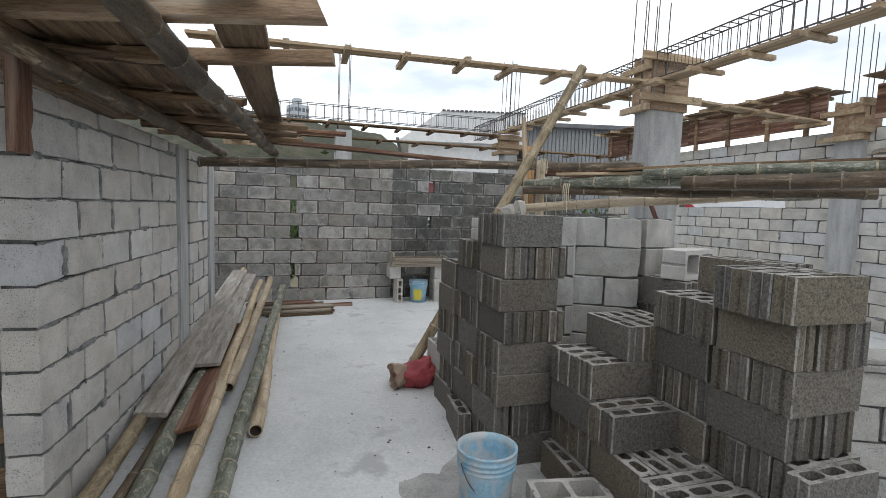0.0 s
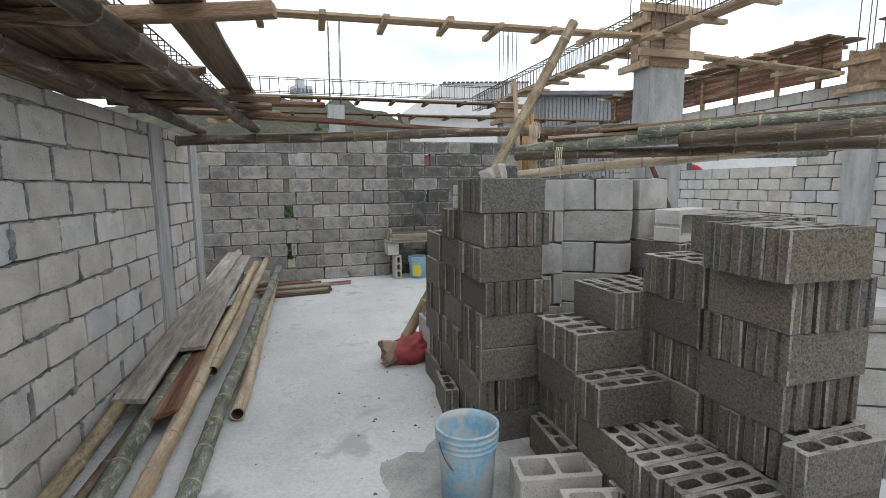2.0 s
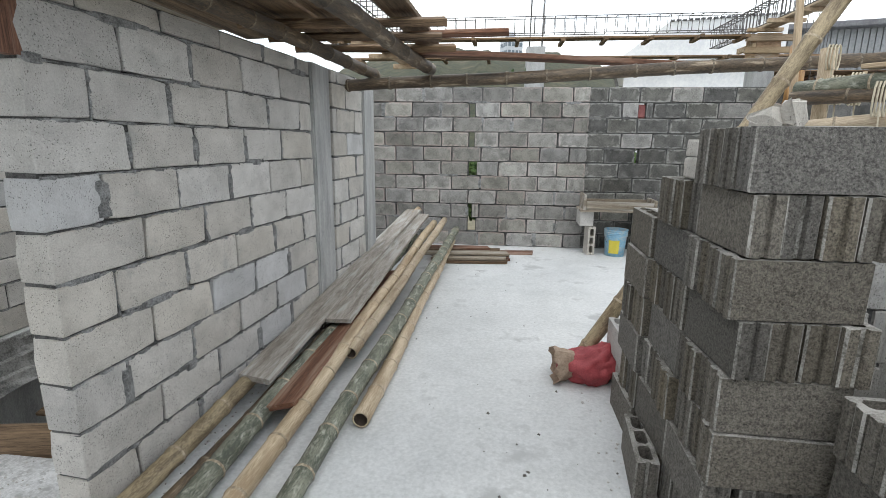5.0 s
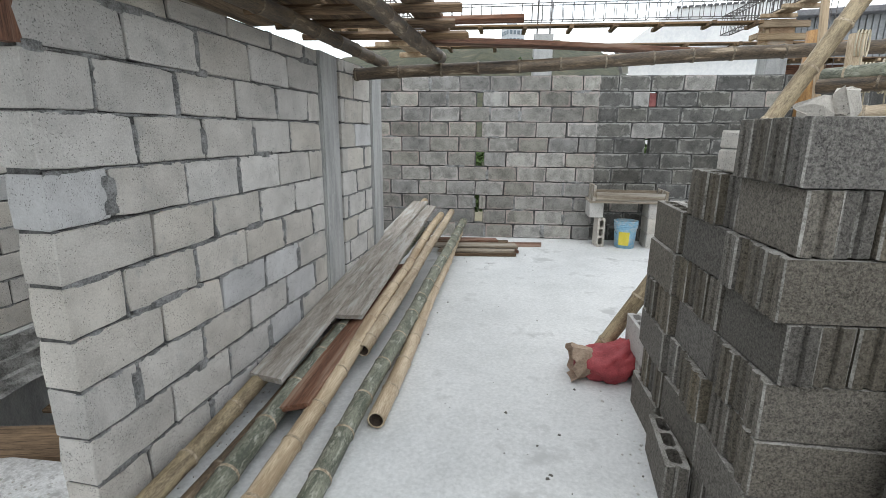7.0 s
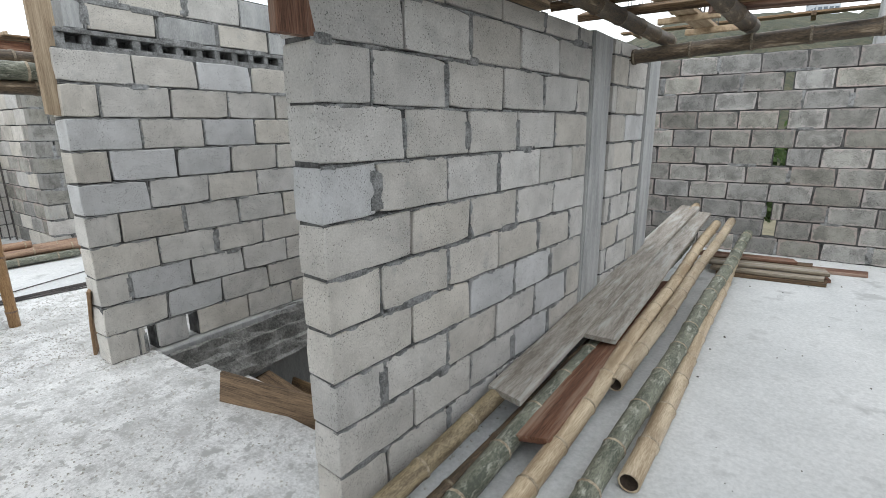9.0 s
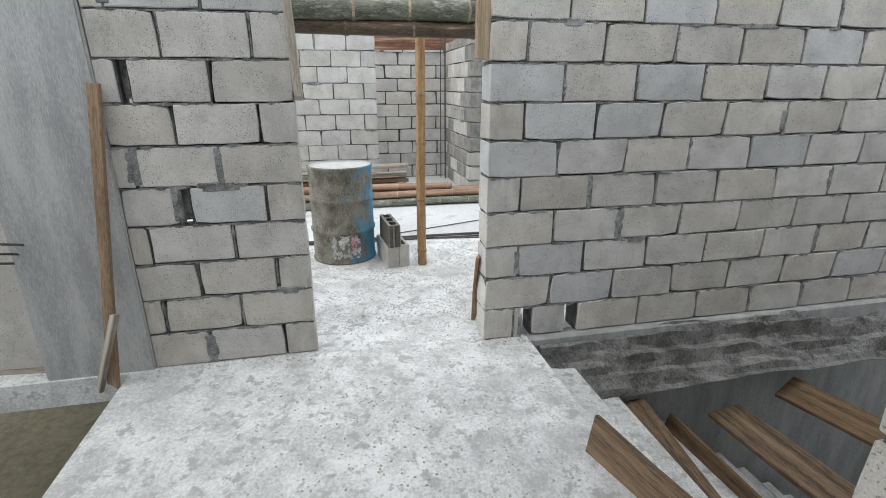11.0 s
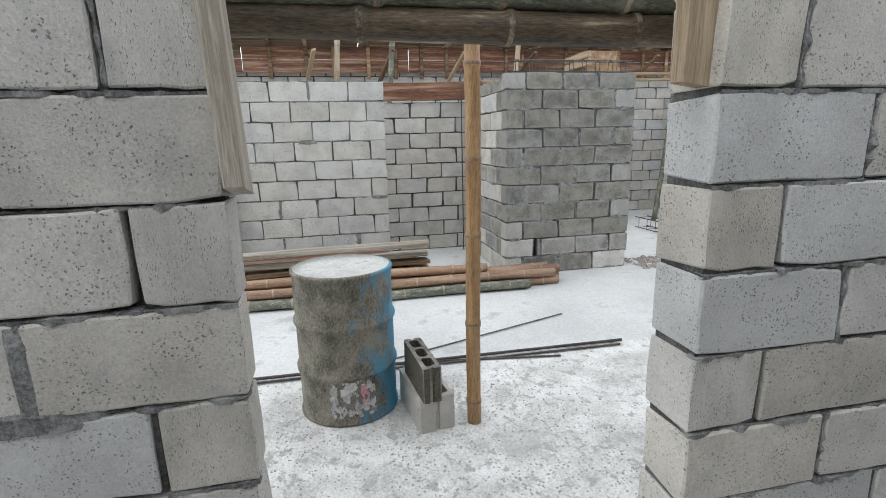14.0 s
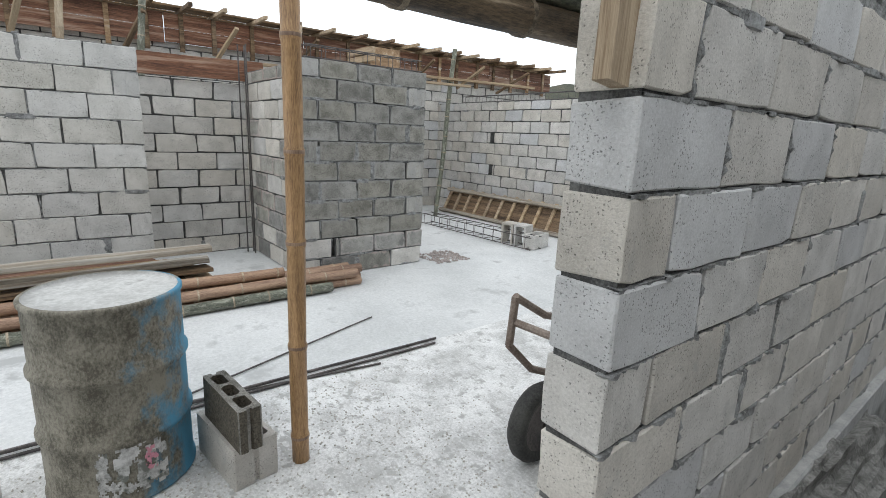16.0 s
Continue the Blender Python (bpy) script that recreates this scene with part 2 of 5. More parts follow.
M_BAMRED = material("red_brown_bamboo", (0.17, 0.10, 0.068), (0.40, 0.27, 0.185), scale=4, fine=60, bump=0.2, stretch_to=(4, 4, 0.4), vary=0.15, rough=0.5, stain=(0.14, 0.07, 0.045), stain_at=(0.56, 0.75), stain_scale=3)
M_BAMMOT = material("mottled_bamboo", (0.12, 0.09, 0.055), (0.38, 0.31, 0.20), scale=7, fine=70, bump=0.3, stretch_to=(3, 3, 0.9), vary=0.1, rough=0.6, stain=(0.12, 0.085, 0.055), stain_at=(0.52, 0.64), stain_scale=5)
M_DARKIN = material("bamboo_hollow", (0.03, 0.02, 0.015), (0.07, 0.05, 0.035), vary=0.0)
M_NODE = material("bamboo_node", (0.20, 0.155, 0.105), (0.46, 0.39, 0.29), scale=20, fine=80, vary=0.1, rough=0.7)
M_NODED = material("weathered_node", (0.07, 0.055, 0.038), (0.27, 0.22, 0.155), scale=20, fine=80, vary=0.1, rough=0.7)
M_ROUGHB = material("rough_block", (0.27, 0.262, 0.245), (0.47, 0.46, 0.435), tint=0.4, scale=5, fine=110, spread=0.12, bump=0.9, thick=0.006, pits=150, vary=0.10, stain=(0.36, 0.36, 0.35), stain_at=(0.52, 0.64), stain_scale=6)
M_STEEL = material("rebar_steel", (0.07, 0.066, 0.066), (0.17, 0.155, 0.15), rough=0.6, metal=0.6, vary=0.1)
M_ROPE = material("rope", (0.45, 0.40, 0.30), (0.62, 0.56, 0.44), fine=200, vary=0.1)


# ---------------------------------------------------------------- builders
def finish(bm, name, mats, parent=None, at=None, smooth=False):
    me = bpy.data.meshes.new(name)
    bm.normal_update()
    bm.to_mesh(me)
    bm.free()
    for m in (mats if isinstance(mats, (list, tuple)) else [mats]):
        me.materials.append(m)
    if smooth:
        me.polygons.foreach_set("use_smooth", [True] * len(me.polygons))
    return place(name, me, parent, at)


def place(name, me, parent=None, at=None):
    ob = new(name, me)
    if at is not None:
        ob.matrix_basis = at
    if parent is not None:
        ob.parent = parent
    return ob


def empty(name, at=None):
    ob = new(name)
    ob.empty_display_size = 0.1
    if at is not None:
        ob.matrix_basis = at
    return ob


def add_box(bm, lo, hi, bevel=0.0, jitter=0.0, at=None, mat=0, rng=random):
    lo, hi = Vector(lo), Vector(hi)
    ret = bmesh.ops.create_cube(bm, size=1.0)
    verts = ret["verts"]
    for v in verts:
        v.co = Vector([lo[k] + (v.co[k] + 0.5) * (hi[k] - lo[k]) for k in range(3)])
    if bevel:
        edges = list({e for v in verts for e in v.link_edges})
        out = bmesh.ops.bevel(bm, geom=edges, offset=bevel, segments=1, affect="EDGES", profile=0.5)
        verts = list({v for f in out["faces"] for v in f.verts} | {v for v in verts if v.is_valid})
    for v in verts:
        if jitter:
            v.co += Vector([rng.uniform(-jitter, jitter) for _ in range(3)])
        if at is not None:
            v.co = at @ v.co
    if mat:
        for f in {f for v in verts for f in v.link_faces}:
            f.material_index = mat
    return verts


def add_rod(bm, a, b, r, sides=6, mat=0):
    a, b = Vector(a), Vector(b)
    d = b - a
    ret = bmesh.ops.create_cone(bm, cap_ends=True, segments=sides, radius1=r, radius2=r, depth=d.length)
    m = Matrix.Translation((a + b) / 2) @ d.to_track_quat("Z", "Y").to_matrix().to_4x4()
    for v in ret["verts"]:
        v.co = m @ v.co
    if mat:
        for f in {f for v in ret["verts"] for f in v.link_faces}:
            f.material_index = mat


def along(a, b):
    """A pose at a whose z axis points to b."""
    a, b = Vector(a), Vector(b)
    return Matrix.Translation(a) @ (b - a).to_track_quat("Z", "Y").to_matrix().to_4x4()


def flat_along(a, b, roll=0.0):
    """A pose at a whose x axis points to b, z as near up as can be."""
    a, b = Vector(a), Vector(b)
    return Matrix.Translation(a) @ (b - a).to_track_quat("X", "Z").to_matrix().to_4x4() @ Matrix.Rotation(radians(roll), 4, "X")


def bamboo(name, a, b, r, mat, label, category="bamboo pole", group="", bow=0.0, r2=None, node=0.33, seed=1):
    rng = random.Random(seed)
    a, b = Vector(a), Vector(b)
    n = (b - a).length
    r2 = r if r2 is None else r2
    stops, z = [(0.0, 1.0)], rng.uniform(0.08, node)
    while z < n - 0.05:
        stops += [(z - 0.022, 0.985), (z - 0.007, 1.09), (z + 0.007, 1.10), (z + 0.020, 0.97), (z + node * 0.5, 1.0)]
        z += node * rng.uniform(0.85, 1.15)
    stops = [s for s in stops if s[0] < n - 0.01] + [(n, 1.0)]
    bm = bmesh.new()
    sides, rings = 12, []
    p1, p2 = rng.uniform(0, 6), rng.uniform(0, 6)
    for z, k in stops:
        f = z / n
        cx = bow * math.sin(math.pi * f) + 0.006 * math.sin(3.1 * z + p1)
        cy = 0.006 * math.sin(2.7 * z + p2)
        rr = (r + (r2 - r) * f) * k
        rings.append([bm.verts.new((cx + rr * math.cos(2 * math.pi * i / sides), cy + rr * math.sin(2 * math.pi * i / sides), z)) for i in range(sides)])
    for n_, (q, w) in enumerate(zip(rings, rings[1:])):
        for i in range(sides):
            f = bm.faces.new((q[i], q[(i + 1) % sides], w[(i + 1) % sides], w[i]))
            f.material_index = 2 if stops[n_][1] > 1.05 and stops[n_ + 1][1] > 1.05 else 0
    for ring, turn, deep in ((rings[0], -1, 0.06), (rings[-1], 1, -0.06)):
        c = sum((v.co for v in ring), Vector()) / sides
        inner = [bm.verts.new(c + (v.co - c) * 0.80) for v in ring]
        low = [bm.verts.new(c + (v.co - c) * 0.76 + Vector((0, 0, deep))) for v in ring]
        for i in range(sides):
            j = (i + 1) % sides
            for p, q in ((ring, inner), (inner, low)):
                f = bm.faces.new((p[i], q[i], q[j], p[j]) if turn > 0 else (p[j], q[j], q[i], p[i]))
                f.material_index = 1 if p is inner else 0
        f = bm.faces.new(low if turn > 0 else low[::-1])
        f.material_index = 1
    bmesh.ops.recalc_face_normals(bm, faces=bm.faces)
    ob = finish(bm, name, [mat, M_DARKIN, M_BAMRED if mat is M_BAMORANGE else M_NODED if mat is M_BAMDARK else M_NODE], at=along(a, b), smooth=True)
    return tagged(ob, label, category, group)


def plank(name, a, b, width, thick, mat, label="", category="plank", group="", roll=0.0, seed=1, parent=None, warp=0.006):
    """A sawn board from a to b, whose long axis is its local x."""
    rng = random.Random(seed)
    n = (Vector(b) - Vector(a)).length
    bm = bmesh.new()
    cuts = max(2, int(n / 0.25))
    e = min(0.004, thick * 0.2)
    prof = [(-width / 2 + e, -thick / 2), (width / 2 - e, -thick / 2), (width / 2, -thick / 2 + e), (width / 2, thick / 2 - e), (width / 2 - e, thick / 2), (-width / 2 + e, thick / 2), (-width / 2, thick / 2 - e), (-width / 2, -thick / 2 + e)]
    p1, p2 = rng.uniform(0, 6), rng.uniform(0, 6)
    rings = []
    for k in range(cuts + 1):
        x = n * k / cuts
        skew = rng.uniform(-0.02, 0.02) if k in (0, cuts) else 0
        rings.append([bm.verts.new((x + skew * y / width * 2, y * (1 + 0.03 * math.sin(5 * x + p2)) + warp * 0.6 * math.sin(2.2 * x + p2), z + warp * math.sin(1.7 * x + p1) * math.sin(math.pi * k / cuts))) for y, z in prof])
    for q, w in zip(rings, rings[1:]):
        for i in range(8):
            bm.faces.new((q[i], w[i], w[(i + 1) % 8], q[(i + 1) % 8]))
    bm.faces.new(rings[0])
    bm.faces.new(rings[-1][::-1])
    bmesh.ops.recalc_face_normals(bm, faces=bm.faces)
    ob = finish(bm, name, mat, parent, flat_along(a, b, roll))
    return tagged(ob, label, category, group)


def solid_block_mesh(seed, size=(0.39, 0.15, 0.19), jitter=0.0028):
    """A block with worn, uneven edges and a few chipped corners."""
    rng = random.Random(seed)
    bm = bmesh.new()
    verts = add_box(bm, [-s / 2 for s in size], [s / 2 for s in size])
    long_edges = [e for e in bm.edges if abs(e.verts[0].co.x - e.verts[1].co.x) > 0.1]
    bmesh.ops.subdivide_edges(bm, edges=long_edges, cuts=3, use_grid_fill=True)
    tall = [e for e in bm.edges if abs(e.verts[0].co.z - e.verts[1].co.z) > 0.1]
    bmesh.ops.subdivide_edges(bm, edges=tall, cuts=1, use_grid_fill=True)
    for v in bm.verts:
        v.co += Vector([rng.uniform(-jitter, jitter) for _ in range(3)])
        if abs(abs(v.co.x) - size[0] / 2) < 0.01 and abs(abs(v.co.z) - size[2] / 2) < 0.01 and rng.random() < 0.25:
            v.co.x *= rng.uniform(0.945, 0.985)
            v.co.z *= rng.uniform(0.86, 0.97)
    sharp = [e for e in bm.edges if len(e.link_faces) == 2 and e.calc_face_angle(0) > 0.8]
    bmesh.ops.bevel(bm, geom=sharp, offset=0.0045, segments=1, affect="EDGES", profile=0.5)
    me = bpy.data.meshes.new("block")
    bm.normal_update()
    bm.to_mesh(me)
    bm.free()
    return me


BLOCKS = {}


def block_mesh(mat, kind):
    key = (mat.name, kind)
    if key not in BLOCKS:
        me = solid_block_mesh(kind * 7 + 3)
        me.materials.append(mat)
        BLOCKS[key] = me
    return BLOCKS[key]


PIECES = []   # blocks of the walls, placed at the end of the file


def bead(bm, points, normal_up, rng, seed):
    """A ragged strip of squeezed mortar along points on a wall's face (y = 0)."""
    rows = []
    for u, z in points:
        n1 = noise.noise(Vector((u * 17 + seed, z * 17, seed)))
        n2 = noise.noise(Vector((u * 43, z * 43 + seed, seed * 2.0)))
        n3 = noise.noise(Vector((u * 96 + seed, z * 96, seed * 3.0)))
        out = -0.003 + 0.015 * n1 + 0.009 * n2 + 0.006 * n3
        half = 0.0055 + 0.007 * max(-0.5, n2) + 0.005 * n1 + 0.003 * n3
        if normal_up:
            z -= 0.003
        if normal_up:
            rows.append([bm.verts.new(p) for p in ((u, 0.03, z - half), (u, -out, z - half * 0.8), (u, -out * 0.8 - 0.001, z + half * 0.5), (u, 0.03, z + half))])
        else:
            rows.append([bm.verts.new(p) for p in ((u + half, 0.03, z), (u + half * 0.8, -out, z), (u - half * 0.6, -out * 0.8, z), (u - half, 0.03, z))])
    for q, w in zip(rows, rows[1:]):
        for k in range(3):
            bm.faces.new((q[k], w[k], w[k + 1], q[k + 1]))


def ragged_patch(bm, u0, u1, z0, z1, rng):
    """Mortar wiped over a wall's face (y = 0): a lumpy sheet that sinks into the blocks at its ragged rim."""
    seed = rng.uniform(0, 90)
    nu, nz = max(3, int((u1 - u0) / 0.009)), max(3, int((z1 - z0) / 0.009))
    rows = []
    for j in range(nz + 1):
        row = []
        for i in range(nu + 1):
            f, g = i / nu, j / nz
            u, z = u0 + (u1 - u0) * f, z0 + (z1 - z0) * g
            rim = min(f, 1 - f) * 2.0, min(g, 1 - g) * 5.0
            m = min(rim[0], rim[1], 0.8) - 0.28 + min(1.0, 4.0 * min(rim)) * 0.6 * noise.noise(Vector((u * 26 + seed, z * 26, seed))) + min(1.0, 4.0 * min(rim)) * 0.25 * noise.noise(Vector((u * 80, z * 80 + seed, 3.0)))
            row.append(bm.verts.new((u, 0.010 if m < -0.25 else -0.001 - 0.009 * m, z)))
        rows.append(row)
    for q, w in zip(rows, rows[1:]):
        for i in range(nu):
            bm.faces.new((q[i], q[i + 1], w[i + 1], w[i]))


def bead_lines(bm, cells, length, rng, reach):
    for c, lo, hi, z, h in cells:
        if c and lo < reach:
            n = max(2, int((hi - lo) / 0.014))
            bead(bm, [(lo + (hi - lo) * k / n, z) for k in range(n + 1)], True, rng, rng.uniform(0, 50))
        if hi < min(reach, length - 0.02) and rng.random() < 0.5:
            n = max(2, int(h / 0.014))
            bead(bm, [(hi, z + h * k / n) for k in range(n + 1)], False, rng, rng.uniform(0, 50))


def block_wall(name, label, start, heading, length, heights, mats, thick=0.15, mortar=None, lead=(0.25, 0.45), pitch=0.412, holes=(), smear=0.16, seed=1, joint=0.012, single=True, parts=True, beads=0.0, ends=None):
    """A wall of hollow blocks in running bond. start: the foot of its face; heading: degrees, the way it runs; the face looks to the
    right of the heading and the wall's body lies to the left. holes: (course, from, to) left open. mats: (material, share) pairs; ends: the material of short closing blocks."""
    rng = random.Random(seed)
    mortar = mortar or M_MORTAR
    base = Matrix.Translation(start) @ Matrix.Rotation(radians(heading), 4, "Z")
    bm = bmesh.new()
    cells, z = [], 0.0
    for c, h in enumerate(heights):
        u = (lead[c % 2] % pitch) - pitch
        first = True
        while u < length - 0.01:
            w = pitch
            w += pitch * rng.choice((0, 0, 0, 0.02, -0.02))
            lo, hi = max(0.0, u), min(length, u + w)
            u += w
            if first:
                lo = 0.0
            if hi - lo < 0.07:
                if cells and cells[-1][0] == c:
                    cells[-1] = (c, cells[-1][1], hi, z, h)
                continue
            first = False
            pieces = [(lo, hi)]
            for hc, h0, h1 in holes:
                if hc == c:
                    pieces = [q for p, r in pieces for q in ((p, min(r, h0)), (max(p, h1), r)) if q[1] - q[0] > 0.03]
            cells += [(c, p, r, z, h) for p, r in pieces]
        z += h
    for c, lo, hi, z, h in cells:
        a = rng.choice((0.003, 0.006, 0.010, 0.016, 0.026))
        a = 0.003 if lo < 0.001 else a
        e0, e1 = (0.008 if lo < 0.001 else 0), (0.008 if hi > length - 0.001 else 0)
        add_box(bm, (lo + e0, a + 0.008, z), (hi - e1, thick - a - 0.008, z + h), mat=1)
        if rng.random() < smear and hi < length - 0.1 and single:
            w = rng.uniform(0.022, 0.045)
            ragged_patch(bm, hi - w, hi + w * rng.uniform(0.4, 1), z + rng.uniform(-0.01, 0.03), z + h - rng.uniform(-0.01, 0.05), rng)
        if rng.random() < smear * 0.7 and single:
            w = rng.uniform(0.06, 0.16)
            m = rng.uniform(lo, hi)
            ragged_patch(bm, max(0.01, m - w), min(length - 0.01, m + w), z - rng.uniform(0.018, 0.035), z + rng.uniform(0.014, 0.028), rng)
    if beads:
        bead_lines(bm, cells, length, rng, beads)
    core = finish(bm, name, [mortar, M_MORTARSHADE], at=base)
    tagged(core, label, "wall", kind="structure")
    far = bmesh.new()
    for c, lo, hi, z, h in cells:
        pick, mat = rng.random(), mats[-1][0]
        for mm, share in mats:
            if pick < share:
                mat = mm
                break
            pick -= share
        if ends and hi - lo < 0.34 and (lo < 0.35 or hi > length - 0.01) and rng.random() < (0.7 if hi > length - 0.01 else 0.3):
            mat = ends
        jl, jr = rng.uniform(0.004, joint * 1.2), rng.uniform(0.004, joint * 1.2)
        lo2, hi2 = lo + (jl if lo > 0.001 else 0), hi - (jr if hi < length - 0.001 else 0)
        jz = rng.uniform(0.003, joint * 0.8)
        m = Matrix.Translation(((lo2 + hi2) / 2, thick / 2 + rng.uniform(-0.003, 0.003), z + h / 2 + rng.uniform(-0.002, 0.002))) @ Matrix.Rotation(rng.uniform(-0.008, 0.008), 4, "Z") @ Matrix.Rotation(rng.uniform(-0.005, 0.005), 4, "Y") @ Matrix.Diagonal(((hi2 - lo2) / 0.39, thick / 0.15, (h - 2 * jz) / 0.19, 1))
        if parts is True or (parts and parts[0] <= lo <= parts[1]):
            PIECES.append((core, mat, rng.randrange(6), m))
        else:
            add_box(far, (-0.195, -0.075, -0.095), (0.195, 0.075, 0.095), 0.008, 0.002, at=m, rng=rng)
    if far.verts:
        tagged(finish(far, "blocks", mats[0][0], core), kind="stuff")
    else:
        far.free()
    return core


def hollow_block_mesh(seed, mat, size=(0.39, 0.096, 0.188), cells=3, wall=0.022, rough=0.002):
    """A concrete block with open cells and a groove down each end."""
    rng = random.Random(seed)
    lx, ly, lz = size
    bm = bmesh.new()
    g = 0.012
    half = [(-lx / 2 + 0.006, -ly / 2), (lx / 2 - 0.006, -ly / 2), (lx / 2, -ly / 2 + 0.006), (lx / 2, -0.012), (lx / 2 - g, -0.006), (lx / 2 - g, 0.006), (lx / 2, 0.012), (lx / 2, ly / 2 - 0.006), (lx / 2 - 0.006, ly / 2), (-lx / 2 + 0.006, ly / 2), (-lx / 2, ly / 2 - 0.006), (-lx / 2, 0.012), (-lx / 2 + g, 0.006), (-lx / 2 + g, -0.006), (-lx / 2, -0.012), (-lx / 2, -ly / 2 + 0.006)]
    web = (lx - 2 * 0.03 - (cells - 1) * wall) / cells
    loops = [half]
    for k in range(cells):
        x0 = -lx / 2 + 0.03 + k * (web + wall)
        x1, y0 = x0 + web, ly / 2 - wall
        b = 0.012
        loops.append([(x0, -y0 + b), (x0 + b, -y0), (x1 - b, -y0), (x1, -y0 + b), (x1, y0 - b), (x1 - b, y0), (x0 + b, y0), (x0, y0 - b)])
    for z in (-lz / 2, lz / 2):
        edges = []
        for lp in loops:
            vs = [bm.verts.new((x + rng.uniform(-rough, rough), y + rng.uniform(-rough, rough), z + rng.uniform(-rough, rough))) for x, y in lp]
            edges += [bm.edges.new((p, q)) for p, q in zip(vs, vs[1:] + vs[:1])]
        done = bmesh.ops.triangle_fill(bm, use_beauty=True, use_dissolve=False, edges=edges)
        # The dry, skylit look of the tops is put into the face colour.
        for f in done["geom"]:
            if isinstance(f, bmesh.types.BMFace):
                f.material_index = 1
    bm.verts.ensure_lookup_table()
    total = sum(len(lp) for lp in loops)
    k = 0
    for lp in loops:
        n = len(lp)
        for i in range(n):
            j = (i + 1) % n
            f = bm.faces.new((bm.verts[k + i], bm.verts[k + j], bm.verts[total + k + j], bm.verts[total + k + i]))
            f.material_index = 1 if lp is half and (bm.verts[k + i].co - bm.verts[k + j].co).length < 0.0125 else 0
        k += n
    bmesh.ops.recalc_face_normals(bm, faces=bm.faces)
    me = bpy.data.meshes.new("hollow_block")
    bm.normal_update()
    bm.to_mesh(me)
    bm.free()
    me.materials.append(mat)
    me.materials.append(M_DRYLIT if mat is M_FRESH else mat)
    return me


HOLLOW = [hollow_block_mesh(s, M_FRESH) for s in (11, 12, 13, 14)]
HOLLOW_PALE = hollow_block_mesh(21, M_LIGHT)


def loose_block(x, y, z, turn=0.0, me=None, label="fresh dark grey hollow concrete block, dry stacked", group="stacked hollow blocks", tilt=0.0, rng=random):
    ob = place("hollow_block", me or rng.choice(HOLLOW), at=pose(x, y, z, tilt, 0, turn))
    return tagged(ob, label, "concrete block", group)


# ---------------------------------------------------------------- ground and slabs
def slab(name, label, rects, top, deep, mat):
    bm = bmesh.new()
    for x0, y0, x1, y1 in rects:
        add_box(bm, (x0, y0, top - deep), (x1, y1, top))
    return tagged(finish(bm, name, mat), label, "floor", kind="structure")


slab("ground", "bare brown earth and rough grass round the site", [(-900, -900, 900, 900)], -3.2, 1.0, material("earth", (0.10, 0.09, 0.06), (0.19, 0.17, 0.11), scale=0.6, fine=8))
slab("floor_main", "pale trowelled concrete slab with cement smears", [(-1.19, -4, 9.4, 9.4)], 0.0, 0.15, M_FLOOR)
slab("floor_passage", "gritty pale concrete landing by the stair opening", [(-3.33, 0.72, -1.19, 2.93)], 0.0, 0.15, M_FLOORB)
slab("floor_back_room", "pale concrete slab strewn with dry cement", [(-5.4, -4, -3.33, 8.6)], 0.0, 0.15, M_FLOORB)
slab("floor_far_room", "pale swept concrete slab", [(-16, -4, -5.4, 11)], -0.003, 0.15, M_FLOOR)
slab("road", "pale street behind the building", [(9.9, -60, 60, 60)], -0.1, 3.2, M_FLOOR)

slab("floor_lower", "bare concrete floor of the storey below", [(-5.4, -4, 9.4, 9.4)], -2.9, 0.15, M_CAST)

# ---------------------------------------------------------------- stair opening
bm = bmesh.new()
for k in range(11):
    add_box(bm, (-3.2, 2.935 + 0.25 * k, -0.20 - 0.18 * k - 0.35), (-1.2, 2.935 + 0.25 * (k + 1) + 0.02, -0.18 - 0.18 * k), 0.006, 0.006)
tagged(finish(bm, "stair", M_FLOORB), "rough concrete stair descending below the landing", "stair", kind="structure")
bm = bmesh.new()
add_box(bm, (-3.44, 2.93, -0.22), (-3.235, 8.0, -0.004), 0.01, 0.003)
add_box(bm, (-3.46, 2.93, -3.1), (-3.34, 8.0, -0.22))
add_box(bm, (-1.30, 2.93, -3.1), (-1.20, 8.0, -0.01))
add_box(bm, (-3.3, 7.0, -3.1), (-1.2, 7.1, -0.1))
tagged(finish(bm, "stair_wall", M_CAST), "grey cast concrete kerb and sides of the stair opening", "wall", kind="structure")
plank("form_board", (-2.30, 2.83, 0.05), (-1.15, 3.14, -0.02), 0.24, 0.025, M_WOOD, "dark brown form board propped at the slab edge", "board", roll=80, seed=3)
plank("form_board", (-3.15, 3.9, -0.75), (-1.25, 4.0, -0.80), 0.25, 0.03, M_WOOD, "dark brown form board propped over the stair", "board", roll=70, seed=4)

bm = bmesh.new()
rows = []
for i in range(41):
    y = 2.98 + 2.6 * i / 40
    row = []
    for j in range(13):
        f = j / 12
        p = Vector((-3.245 + 0.20 * f ** 1.3, y, -0.01 - 0.34 * f))
        n = 0.075 * noise.noise(Vector((f * 5, y * 1.6, 1.7))) + 0.035 * abs(noise.noise(Vector((f * 13 + y * 3, y * 2.0, 6.3)))) + 0.025 * noise.noise(Vector((f * 9, y * 5, 4.1))) + 0.02 * abs(noise.noise(Vector((f * 2 + y * 4, y - f * 6, 8.0))))
        row.append(bm.verts.new(p + Vector((n * 0.6 * (f > 0.02), 0, n))))
    rows.append(row)
for q, w in zip(rows, rows[1:]):
    for j in range(12):
        bm.faces.new((q[j], q[j + 1], w[j + 1], w[j]))
